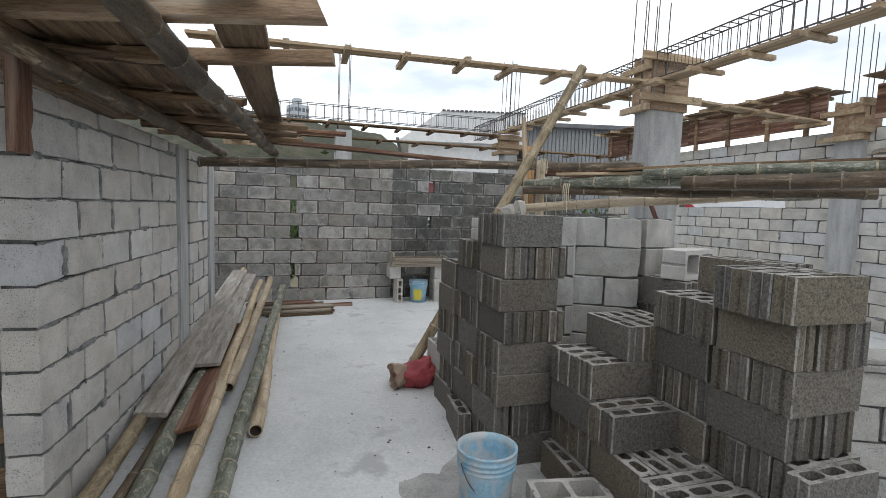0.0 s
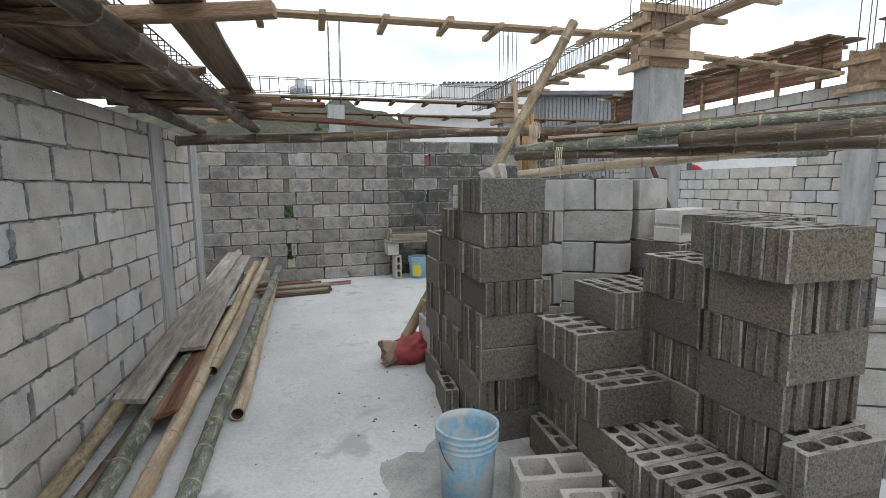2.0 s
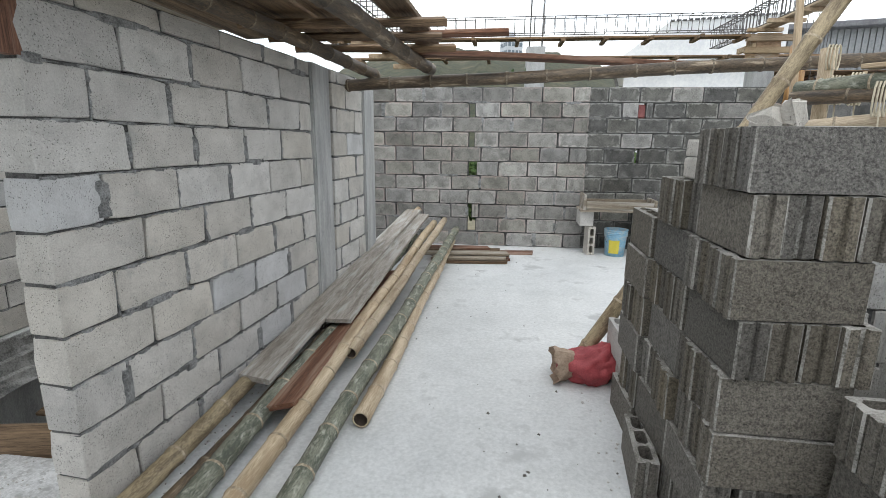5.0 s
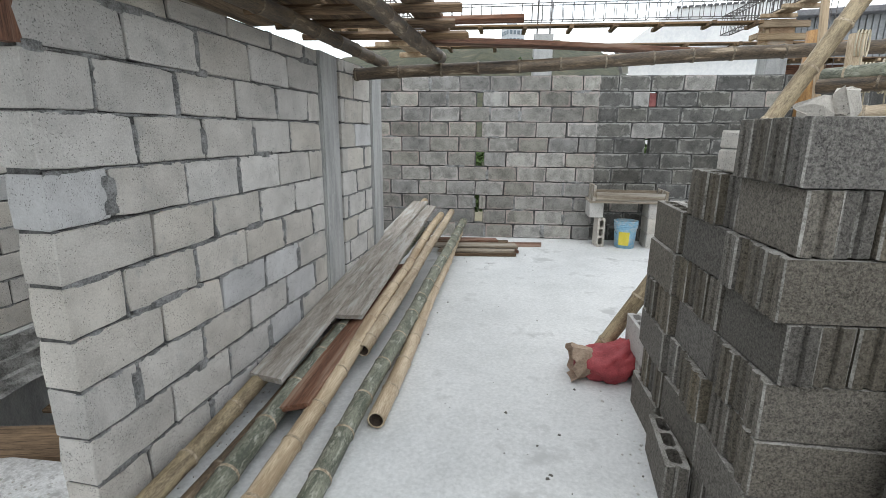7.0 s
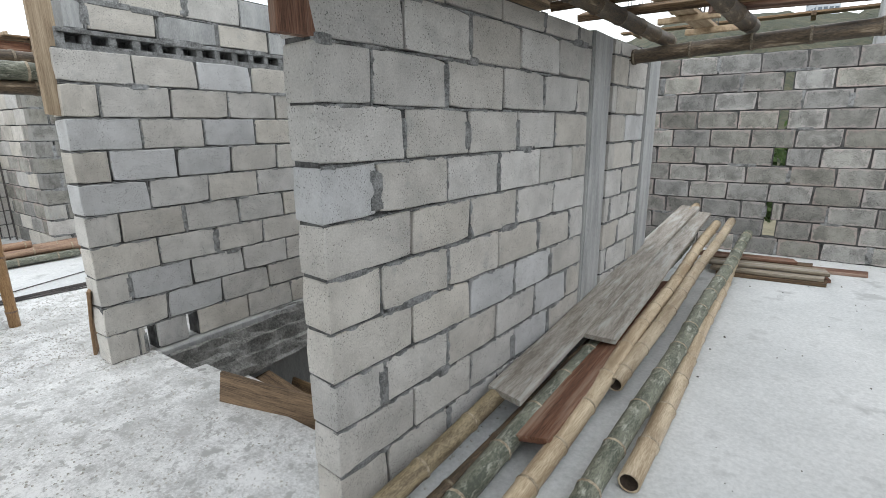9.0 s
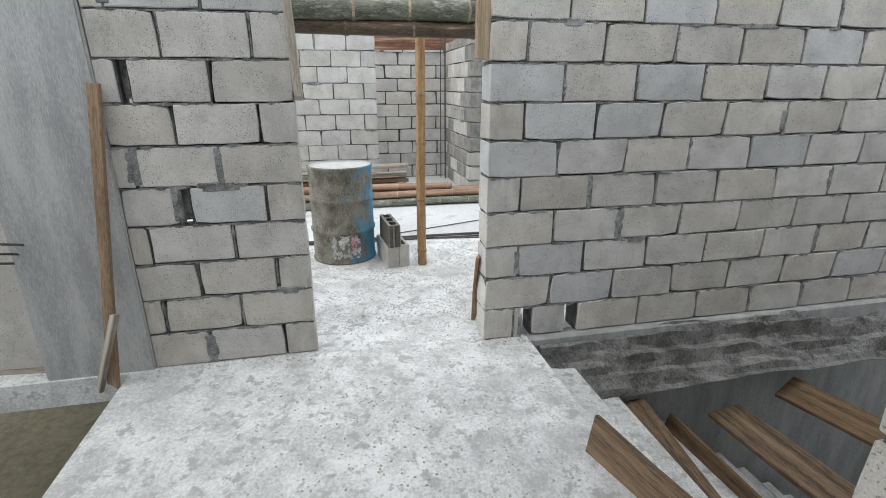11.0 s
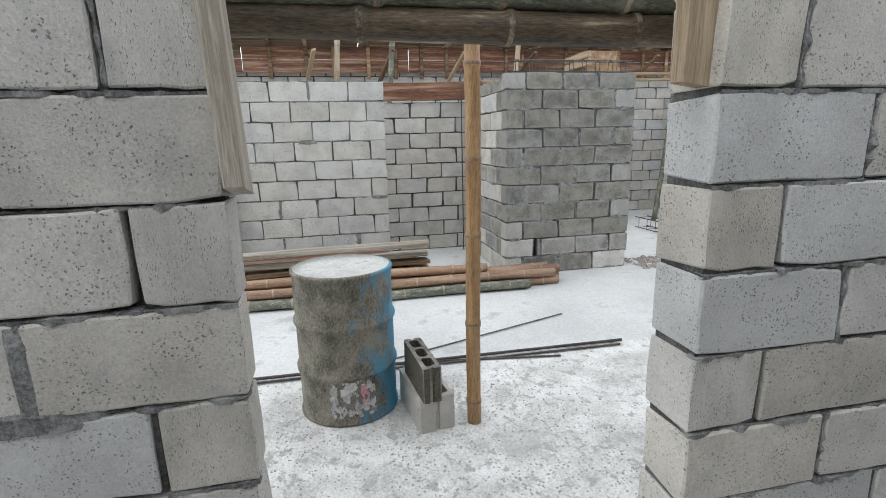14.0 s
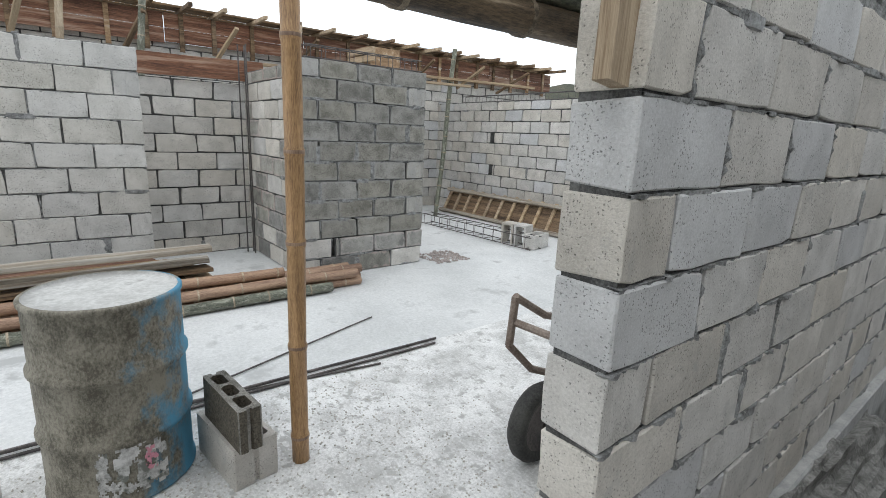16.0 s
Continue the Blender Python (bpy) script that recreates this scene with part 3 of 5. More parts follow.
sheet = tagged(finish(bm, "cement_sheet", material("cement_paper", (0.09, 0.09, 0.085), (0.30, 0.296, 0.285), scale=9, fine=60, bump=1.0, thick=0.02, vary=0, rough=0.6)), "crumpled grey cement-soaked sheet over the stair side", "sheet")
sheet.modifiers.new("thick", "SOLIDIFY").thickness = 0.004
for k, (y, z) in enumerate(((3.55, -0.45), (4.3, -0.62), (4.75, -0.5))):
    plank("stair_board", (-3.1, y, z), (-1.22, y + 0.3 * (k - 1), z + 0.1), 0.22, 0.03, M_WOOD, "dark weathered form board across the stair", "board", "boards in the stair", seed=230 + k, roll=15)

# ---------------------------------------------------------------- block walls
C10 = [0.195] * 10
LIGHT = [(M_LIGHT, 0.88), (M_COOL, 0.12)]
block_wall("wall_partition", "unplastered light grey block wall with mortar smears", (-1.077, 2.59, 0), 85.8, 2.095, C10 + [0.10], LIGHT, 0.15, lead=(0.25, 0.42), smear=0.35, seed=4, joint=0.008, beads=9)
block_wall("wall_partition_end", "unplastered light grey block wall between concrete columns", (-0.895, 5.065, 0), 85.8, 0.70, C10 + [0.10], LIGHT, 0.115, lead=(0.1, 0.3), seed=6, beads=9)
block_wall("wall_partition_near", "unplastered light grey block wall beside the opening", (-1.03, -2.4, 0), 90, 3.96, C10 + [0.11], LIGHT, 0.16, lead=(0.0, 0.2), seed=8, parts=(2.6, 4.0))
HOLES_B = [(0, 0.23, 0.30), (0, 0.52, 0.585)]
block_wall("wall_door_right", "unplastered light grey block wall beside a doorway", (-3.28, 2.657, 0), 90, 5.5, [0.195] * 9 + [0.19], LIGHT, 0.165, lead=(0.193, 0.403), holes=HOLES_B, smear=0.12, seed=10, joint=0.008, beads=3.2)
block_wall("wall_door_right_top", "rough mortared block course over hollow blocks", (-3.285, 2.74, 2.05), 90, 5.4, [0.16, 0.2], [(M_LIGHT, 0.45), (M_CAST, 0.55)], 0.16, lead=(0.1, 0.3), smear=0.9, seed=11, beads=3)
block_wall("wall_door_left", "unplastered light grey block wall beside a doorway", (-3.36, 0.845, 0), 90, 0.845, [0.196] * 8 + [0.2, 0.2, 0.2], LIGHT, 0.10, lead=(0.29, 0.09), pitch=0.385, smear=0.25, seed=12, holes=[(7, 0.09, 0.13), (4, 0.25, 0.30)], joint=0.010, beads=9)
bm = bmesh.new()
for z in (0.80, 1.39):
    add_box(bm, (-3.435, 0.90, z), (-3.405, 1.18, z + 0.17), 0.01, 0.008, rng=random.Random(int(z * 100)))
tagged(finish(bm, "joint_fill", M_MORTAR), "rough mortar packed into wide block joints", "mortar", kind="structure")
block_wall("wall_back", "weathered grey block wall with small openings", (-1.75, 8.2, 0), 0, 3.40, [0.2035] * 11, [(M_GREYB, 1.0)], 0.15, lead=(0.287, 0.124), seed=14, smear=0.1,
           holes=[(1, 1.76, 1.88), (5, 1.76, 1.88), (7, 1.76, 1.84), (9, 1.76, 1.84), (2, 1.76, 1.82)])
block_wall("wall_back_dark", "dark block wall with a few pale blocks", (1.65, 8.24, 0), 0, 3.6, [0.2035] * 11, [(M_DARKB, 0.86), (M_GREYB, 0.14)], 0.15, seed=16, smear=0.05, mortar=M_MORTARSHADE,
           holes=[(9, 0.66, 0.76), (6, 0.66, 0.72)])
bm = bmesh.new()
add_box(bm, (2.28, 8.30, 1.84), (2.45, 8.34, 2.02), 0.01, 0.01, rng=random.Random(12))
tagged(finish(bm, "red_cloth", material("faded_red", (0.26, 0.08, 0.08), (0.40, 0.16, 0.15), scale=9, fine=60, vary=0)), "faded red cloth stuffed behind a wall opening", "cloth")
block_wall("wall_white", "pale dry block wall in the far room", (-8.1, 0.80, 0), 90, 1.67, [0.212] * 10, [(M_WHITE, 1.0)], 0.15, lead=(0.25, 0.045), seed=18, beads=3, joint=0.007)
block_wall("wall_grey", "grey block wall in the far room", (-8.9, 1.6, 0), 90, 2.5, C10, [(M_LIGHT, 1.0)], 0.15, seed=20, smear=0.05)
block_wall("wall_box_foot", "grey block wall foot with pale blocks", (-7.3, 3.63, 0), 90, 1.46, [0.195] * 2, [(M_GREYB, 0.7), (M_LIGHT, 0.3)], 0.15, lead=(0.2, 0.4), seed=21, smear=0.3, beads=3, holes=[(1, 0.32, 0.36)])
block_wall("wall_box_front", "dark damp block wall with pale closing blocks", (-7.3, 3.63, 0.39), 90, 1.46, [0.195] * 8 + [0.17], [(M_BOXB, 0.95), (M_GREYB, 0.05)], 0.15, lead=(0.2, 0.4), seed=22, smear=0.3, beads=3, ends=M_ROUGHB)
block_wall("wall_box_side", "mixed pale and dark block wall", (-8.9, 3.632, 0), 0, 1.45, C10 + [0.13], [(M_GREYB, 0.6), (M_LIGHT, 0.4)], 0.15, seed=24)
block_wall("wall_far", "light grey block wall at the back of the far room", (-12.5, 8.2, 0), 0, 6.2, C10 + [0.15], LIGHT, 0.15, seed=26, smear=0.05, holes=[(4, 3.0, 3.1), (7, 3.0, 3.1)])
block_wall("wall_far_end", "light grey block wall closing the far room", (-12.5, 2.0, 0), 90, 6.2, C10, LIGHT, 0.15, seed=28, smear=0.05, parts=False)
block_wall("wall_street", "light grey block wall along the street side", (8.0, 11.0, 0), -90, 12.0, [0.195] * 15, LIGHT, 0.15, seed=30, smear=0.05, parts=(2.0, 8.0), holes=[(9, 2.45, 4.8), (10, 2.45, 4.8)])
block_wall("wall_low", "pale block wall standing behind the stacked blocks", (1.60, 2.90, 0), 0, 0.27, [0.112] + [0.205] * 7, [(M_ROUGHB, 1.0)], 0.15, lead=(0.2, 0.4), seed=32, smear=0.0, joint=0.006)
block_wall("wall_low_end", "pale block pier with broken corners behind the stacks", (1.895, 2.96, 0), -32, 0.43, [0.112] + [0.205] * 7, [(M_ROUGHB, 1.0)], 0.20, lead=(0.0, 0.2), seed=33, smear=0.0, joint=0.006)
block_wall("wall_low_side", "pale block wall returning behind the stacks", (2.36, 2.80, 0), 0, 0.22, [0.112] + [0.205] * 7, [(M_ROUGHB, 1.0)], 0.20, lead=(0.0, 0.2), seed=35, smear=0.0, joint=0.006)


def cast_column(name, x0, y0, x1, y1, z1, label, mat=None):
    bm = bmesh.new()
    n = max(2, int(z1 / 0.6))
    for k in range(n):
        add_box(bm, (x0, y0, z1 * k / n), (x1, y1, z1 * (k + 1) / n))
    bmesh.ops.remove_doubles(bm, verts=bm.verts, dist=0.0005)
    bmesh.ops.delete(bm, geom=[f for f in bm.faces if abs(f.normal.z) > 0.9 and 0.01 < f.calc_center_median().z < z1 - 0.01], context="FACES_ONLY")
    rng = random.Random(name)
    for v in bm.verts:
        v.co += Vector((rng.uniform(-0.006, 0.006), rng.uniform(-0.006, 0.006), 0))
    bmesh.ops.bevel(bm, geom=[e for e in bm.edges if abs((e.verts[0].co - e.verts[1].co).normalized().z) > 0.9], offset=0.01, segments=2, affect="EDGES")
    return tagged(finish(bm, name, mat or M_CAST), label, "column", kind="structure")


cast_column("column_partition", -1.06, 4.685, -0.905, 5.06, 2.05, "pale cast concrete column in the block wall")
cast_column("column_corner", -1.00, 5.77, -0.825, 6.14, 2.05, "pale cast concrete column at the wall's end")
cast_column("column_doorway", -3.55, 0.33, -3.345, 0.84, 2.6, "pale blue-grey cast concrete column beside the doorway")
cast_column("column_far", -8.26, 0.45, -8.0, 0.80, 2.75, "pale cast concrete column in the far room")
cast_column("column_tall", 4.36, 5.25, 4.88, 5.57, 3.35, "tall grey cast concrete column with board marks")
cast_column("column_street", 7.9, 5.03, 8.2, 5.42, 2.95, "pale cast concrete column in the street wall")
cast_column("column_back", 0.82, 9.55, 1.12, 9.85, 3.0, "grey cast concrete column beyond the back wall")
cast_column("column_back_right", 4.3, 9.55, 4.6, 9.85, 3.0, "grey cast concrete column beyond the back wall")
cast_column("column_far_room", -10.3, 5.88, -9.9, 6.4, 2.75, "grey cast concrete column in the far room")


# ---------------------------------------------------------------- stacked blocks
COURSE = 0.194
rng = random.Random(5)


def bundle(x, y, k, turn, mes=None, count=4):
    """Blocks side by side on course k; x, y: the near left corner of a 0.4 m square; turn 1: their long sides run away."""
    for i in range(count):
        off = 0.05 + 0.1005 * i + rng.uniform(-0.003, 0.003)
        slip = rng.uniform(-0.016, 0.016)
        z = COURSE * k + 0.097
        if turn:
            loose_block(x + off, y + 0.2 + slip, z, 90 + rng.uniform(-1.8, 1.8), me=mes, rng=rng)
        else:
            loose_block(x + 0.2 + slip, y + off, z, rng.uniform(-1.8, 1.8) + (180 if rng.random() < 0.5 else 0), me=mes, rng=rng)


def pillar(x, y, turns, mes=None):
    for k, turn in enumerate(turns):
        bundle(x + rng.uniform(-0.014, 0.014), y + rng.uniform(-0.014, 0.014), k, int(turn), mes)


pillar(1.20, 2.605, "01001010")
pillar(1.19, 3.015, "0101010")
pillar(1.18, 3.425, "101011")
pillar(1.22, 3.835, "01", HOLLOW_PALE)
pillar(1.525, 2.150, "1010")
pillar(1.935, 2.160, "0101")
bundle(1.735, 2.155, 4, 1)
pillar(1.525, 1.735, "01")
bundle(1.515, 1.935, 2, 0, count=2)
pillar(1.525, 1.325, "10")
pillar(1.905, 1.365, "010101")
bundle(1.835, 1.335, 6, 0)
for k in range(3):
    bundle(1.845 + 0.012 * k, 1.255, k, 0, count=1)
pillar(1.905, 1.765, "101010")
bundle(2.17, 1.74, 6, 1, count=3)
pillar(2.315, 1.775, "010101")
pillar(2.315, 2.380, "010101")
loose_block(1.155, 3.185, 0.095, 84, rng=rng)
loose_block(1.495, 2.33, 0.095, 86, rng=rng)

# ---------------------------------------------------------------- bamboo and timber over the main room
bamboo("bamboo_beam", (-0.97, 5.42, 1.955), (4.6, 5.36, 2.20), 0.05, M_BAMDARK, "long dark bamboo beam lashed between the columns", seed=1)
bamboo("bamboo_beam", (-1.0, 1.3, 2.12), (-0.675, 5.62, 2.08), 0.046, M_BAMDARK, "weathered brown bamboo beam over the block wall", seed=2)
bamboo("bamboo_beam", (-0.475, 1.3, 2.12), (-0.165, 5.55, 2.11), 0.05, M_BAMDARK, "weathered brown bamboo beam under the boards", seed=3)

# boards across the bamboo, and long planks on top of them
for k, (y, x0, x1, z) in enumerate(( (2.55, -1.3, -0.38, 2.21), (3.35, -1.25, -0.28, 2.20), (4.15, -1.15, 0.12, 2.19), (4.55, -1.15, 0.05, 2.185), (4.95, -1.1, 0.1, 2.185))):
    plank("cross_board", (x0, y, z), (x1, y + 0.06, z + 0.005), 0.10, 0.045, M_WOOD, "rough sawn cross board resting on bamboo beams", "board", "boards over the room", seed=40 + k, roll=20)
plank("cross_board", (-1.5, 2.25, 2.215), (0.10, 1.74, 2.215), 0.075, 0.05, M_FORM, "weathered tan sawn board laid across bamboo beams", "board", "boards over the room", seed=38, roll=78)
plank("cross_board", (-1.5, 2.84, 2.215), (0.18, 2.25, 2.215), 0.060, 0.05, M_FORM, "weathered tan sawn board laid across bamboo beams", "board", "boards over the room", seed=39, roll=84)
for k, (x, w, y0, y1, m) in enumerate(((-0.205, 0.19, 1.45, 5.25, M_WOOD), (-0.62, 0.26, 0.9, 4.8, M_WOOD), (-0.89, 0.25, 0.7, 5.0, M_WOOD), (-1.155, 0.26, 0.8, 4.7, M_WOOD), (-1.44, 0.25, 0.7, 4.9, M_WOOD), (-1.71, 0.26, 0.8, 4.6, M_GREYW), (-1.98, 0.25, 0.8, 4.8, M_WOOD))):
    plank("deck_plank", (x, y0, 2.27), (x + 0.06, y1, 2.265), w, 0.03, m, "long weathered plank laid over cross boards", "plank", "planks over the room", seed=60 + k)
plank("deck_plank", (-0.35, 5.15, 2.18), (2.4, 5.9, 2.17), 0.16, 0.04, M_REDW, "reddish plank lying on the bamboo beam", "plank", "planks over the room", seed=66)
plank("deck_plank", (-0.6, 4.85, 2.235), (0.5, 4.75, 2.24), 0.14, 0.03, M_REDW, "reddish plank lying on the bamboo beam", "plank", "planks over the room", seed=67)


# ---------------------------------------------------------------- reinforcement and formwork
def cage(name, a, b, w=0.16, h=0.32, step=0.16, label="rusty rebar cage with stirrups", bars=4, r=0.007):
    a, b = Vector(a), Vector(b)
    n = (b - a).length
    bm = bmesh.new()
    for s in (-1, 1):
        for z in (0, h):
            add_rod(bm, (0, s * w / 2, z), (n, s * w / 2, z), r, 5)
    x = step / 2
    while x < n:
        q = [(x, -w / 2, 0), (x, w / 2, 0), (x, w / 2, h), (x, -w / 2, h)]
        for p, t in zip(q, q[1:] + q[:1]):
            add_rod(bm, p, t, r * 0.7, 4)
        x += step
    ob = finish(bm, name, M_STEEL, at=flat_along(a, b))
    return tagged(ob, label, "rebar cage")


def starter_bars(x, y, z, n=4, high=0.9, w=0.2):
    bm = bmesh.new()
    for k in range(n):
        px, py = (k % 2 - 0.5) * w, (k // 2 - (n // 2 - 1) / 2) * w
        add_rod(bm, (px, py, -0.3), (px + 0.02, py, high * (0.85 + 0.07 * k)), 0.007, 5)
    return tagged(finish(bm, "starter_bars", M_STEEL, at=pose(x, y, z)), "upright rusty rebar bars out of a column", "rebar", "column bars")


def bottom_form(name, a, b, width=0.22, battens=0.6, mat=None, long_batten=0.5, seed=1):
    """A beam's bottom board on short cross battens."""
    a, b = Vector(a), Vector(b)
    n = (b - a).length
    top = empty(name, flat_along(a, b))
    bm = bmesh.new()
    add_box(bm, (0, -width / 2, 0), (n, width / 2, 0.03), 0.003)
    finish(bm, "bottom_board", mat or M_NEWW, top)
    rng = random.Random(seed)
    x = 0.25
    while x < n:
        bm = bmesh.new()
        add_box(bm, (x - 0.03, -long_batten / 2, -0.052), (x + 0.03, long_batten / 2, -0.002), 0.004, 0.003, at=Matrix.Rotation(rng.uniform(-0.02, 0.02), 4, "Z"))
        finish(bm, "batten", mat or M_NEWW, top)
        x += battens * rng.uniform(0.92, 1.08)
    return tagged(top, "sawn timber beam form with cross battens", "formwork", "beam forms")


bottom_form("beam_form", (-0.9, 5.05, 3.06), (4.2, 4.95, 3.12), 0.16, 0.58, seed=1)
bottom_form("beam_form", (4.42, 1.2, 3.20), (4.42, 5.20, 3.22), 0.22, 0.6, seed=2)
bottom_form("beam_form", (4.42, 5.7, 3.22), (4.42, 9.6, 3.22), 0.22, 0.6, seed=3)
bottom_form("beam_form", (4.7, 5.4, 3.10), (7.8, 5.6, 3.05), 0.2, 0.7, seed=4)
cage("beam_cage", (4.42, 1.2, 3.27), (4.42, 11.5, 3.27), step=0.115, r=0.0085, label="long rusty rebar cage above a timber form")
cage("beam_cage", (-2.5, 9.7, 3.2), (4.3, 9.7, 3.22), h=0.25, label="rusty rebar cage beyond the back wall")
bottom_form("beam_form", (-2.5, 9.7, 3.12), (4.3, 9.7, 3.12), 0.22, 0.7, seed=5, mat=M_WOOD)
bottom_form("beam_form", (-2.5, 10.8, 3.0), (8.0, 10.8, 3.0), 0.22, 0.8, seed=6, mat=M_WOOD)
cage("beam_cage", (-0.95, 2.2, 2.44), (-0.66, 7.5, 2.44), w=0.14, h=0.25, label="rusty rebar cage above the block wall")
bottom_form("beam_form", (-0.98, 2.2, 2.40), (-0.66, 7.6, 2.40), 0.18, 0.7, seed=7, mat=M_NEWW)
for x, y, z, n in ((4.42, 5.42, 3.3, 6), (0.97, 9.7, 3.2, 4), (4.45, 9.7, 3.6, 6), (8.05, 5.2, 3.4, 6), (6.5, 12.1, 2.9, 6)):
    starter_bars(x, y, z, n, 1.0 if n == 6 else 1.4)


def column_form(x0, y0, x1, y1, z0, z1, mat=None):
    """Boards round a column's head, held by two rings of battens."""
    mat = mat or M_NEWW
    top = empty("column_form", Matrix.Translation((0, 0, 0)))
    t = 0.025
    for k, (lo, hi) in enumerate((((x0 - t, y0 - t, z0), (x1 + t, y0 - 0.003, z1)), ((x0 - t, y1 + 0.003, z0), (x1 + t, y1 + t, z1)), ((x0 - t, y0, z0), (x0 - 0.003, y1, z1 - 0.05)), ((x1 + 0.003, y0, z0), (x1 + t, y1, z1)))):
        bm = bmesh.new()
        add_box(bm, lo, hi, 0.003)
        finish(bm, "form_panel", M_FORM, top)
    for z in (z0 + 0.1, z1 - 0.12):
        for lo, hi in (((x0 - 0.2, y0 - 0.08, z), (x1 + 0.2, y0 - t - 0.002, z + 0.09)), ((x0 - 0.08, y0 - 0.02, z - 0.1), (x0 - t - 0.002, y1 + 0.2, z - 0.02))):
            bm = bmesh.new()
            add_box(bm, lo, hi, 0.004, 0.004)
            finish(bm, "batten", mat, top)
    return tagged(top, "fresh timber form round a column head", "formwork", "column forms")


column_form(4.36, 5.25, 4.88, 5.57, 2.90, 3.62)
column_form(7.9, 5.03, 8.2, 5.42, 2.75, 3.35)
column_form(4.3, 9.55, 4.6, 9.85, 2.75, 3.15)
column_form(-10.3, 5.88, -9.9, 6.4, 2.45, 2.78)


def beam_form(a, b, z0, z1, posts=0.75, roof=0.55, side=1, seed=1):
    """A boarded beam side with upright cleats, a deck of loose boards on top and short joists."""
    a, b = Vector((*a, 0)), Vector((*b, 0))
    rng = random.Random(seed)
    n = (b - a).length
    top = empty("edge_beam_form", flat_along(a, b))
    x = 0.0
    while x < n:
        w = min(n - x, rng.uniform(1.8, 2.8))
        bm = bmesh.new()
        add_box(bm, (x + 0.004, 0, z0 + rng.uniform(-0.02, 0.02)), (x + w - 0.004, 0.025, (z0 + z1) / 2), 0.003)
        finish(bm, "side_board", M_REDW, top)
        bm = bmesh.new()
        add_box(bm, (x + 0.006, 0.002, (z0 + z1) / 2 + 0.004), (x + w - 0.006, 0.027, z1), 0.003)
        finish(bm, "side_board", M_REDW if rng.random() < 0.7 else M_WOOD, top)
        x += w
    x = 0.3
    while x < n:
        bm = bmesh.new()
        add_box(bm, (x - 0.03, side * -0.052, z0 - 0.1), (x + 0.03, side * -0.003, z1), 0.004, 0.003)
        finish(bm, "cleat", M_FORM if rng.random() < 0.5 else M_WOOD, top)
        bm = bmesh.new()
        add_box(bm, (x - 0.025, -roof * 0.9, z1 + 0.005), (x + 0.025, roof, z1 + 0.055), 0.004, 0.004)
        finish(bm, "joist", M_NEWW if rng.random() < 0.4 else M_WOOD, top)
        x += posts * rng.uniform(0.85, 1.15)
    x = 0.0
    while x < n:
        w = min(n - x, rng.uniform(1.6, 2.6))
        for q in range(2):
            bm = bmesh.new()
            add_box(bm, (x, -roof * 0.8 + q * 0.42, z1 + 0.058 + rng.uniform(0, 0.01)), (x + w - 0.02, -roof * 0.8 + q * 0.42 + rng.uniform(0.3, 0.4), z1 + 0.085), 0.003, 0.006, rng=rng)
            finish(bm, "deck_board", M_WOOD, top)
        x += w
    return tagged(top, "red-brown boarded beam form with loose deck boards", "formwork", "edge beam forms")


beam_form((7.9, 0.5), (7.9, 4.9), 3.0, 3.50, side=-1, seed=1)
beam_form((7.9, 5.55), (7.9, 11), 3.0, 3.50, side=-1, seed=2)
beam_form((-11.0, 11.5), (-11.0, -1.5), 2.58, 2.98, posts=0.5, side=-1, seed=3, roof=0.7)
beam_form((5.6, 12.4), (9.5, 12.4), 2.45, 2.85, seed=4)
plank("form_board", (-8.85, 2.5, 2.07), (-8.85, 3.85, 2.10), 0.22, 0.03, M_REDW, "dark red form board over the grey wall", "board", roll=90, seed=70)
block_wall("wall_far_high", "light grey block wall under the edge form", (-11.1, -1.5, 0), 90, 13.0, [0.195] * 13 + [0.08], LIGHT, 0.15, seed=34, smear=0.02, parts=(4.0, 10.0))
for k, (x, y) in enumerate(((-10.3, 1.8), (-10.2, 2.6), (-10.2, 4.6), (-9.9, 7.3))):
    bamboo("bamboo_prop", (x, y, 0.0), (x + 0.05, y + 0.25, 2.95), 0.04, M_BAMGREEN if k % 2 else M_BAMBOO, "upright bamboo prop under the beam form", "bamboo prop", "far props", seed=80 + k)

for k in range(9):
    y = 0.4 + 1.15 * k
    plank("form_strut", (-10.85, y, 2.42), (-10.3 + 0.1 * (k % 3), y + 0.15, 2.80), 0.06, 0.04, M_NEWW if k % 2 else M_WOOD, "slanting timber strut under the deck boards", "board", "far struts", seed=210 + k)
for k, (z, y0, y1) in enumerate(((2.30, 3.9, 7.8), (2.42, 5.0, 9.5), (2.22, -0.5, 1.2))):
    plank("form_rail", (-9.8 - 0.1 * k, y0, z), (-9.7, y1, z + 0.04), 0.08, 0.04, M_NEWW, "long timber rail tied to the props", "board", "far rails", seed=220 + k)

# bamboo bundle lashed beside the tall column
bamboo("bamboo_beam", (2.42, 4.75, 1.86), (3.5, 3.0, 1.88), 0.055, M_BAMGREEN, "green bamboo pole lashed in a bundle", group="lashed bundle", seed=90)
bamboo("bamboo_beam", (3.15, 3.35, 1.84), (4.75, 0.9, 1.90), 0.06, M_BAMDARK, "brown weathered bamboo pole lashed in a bundle", group="lashed bundle", seed=91)
bamboo("bamboo_beam", (3.0, 3.65, 1.93), (4.9, 1.0, 1.99), 0.045, M_BAMGREEN, "grey-green bamboo pole lashed in a bundle", group="lashed bundle", seed=92)
bamboo("bamboo_beam", (2.36, 4.70, 1.79), (4.3, 2.6, 1.78), 0.045, M_BAMDARK, "dark bamboo pole lashed in a bundle", group="lashed bundle", seed=93)
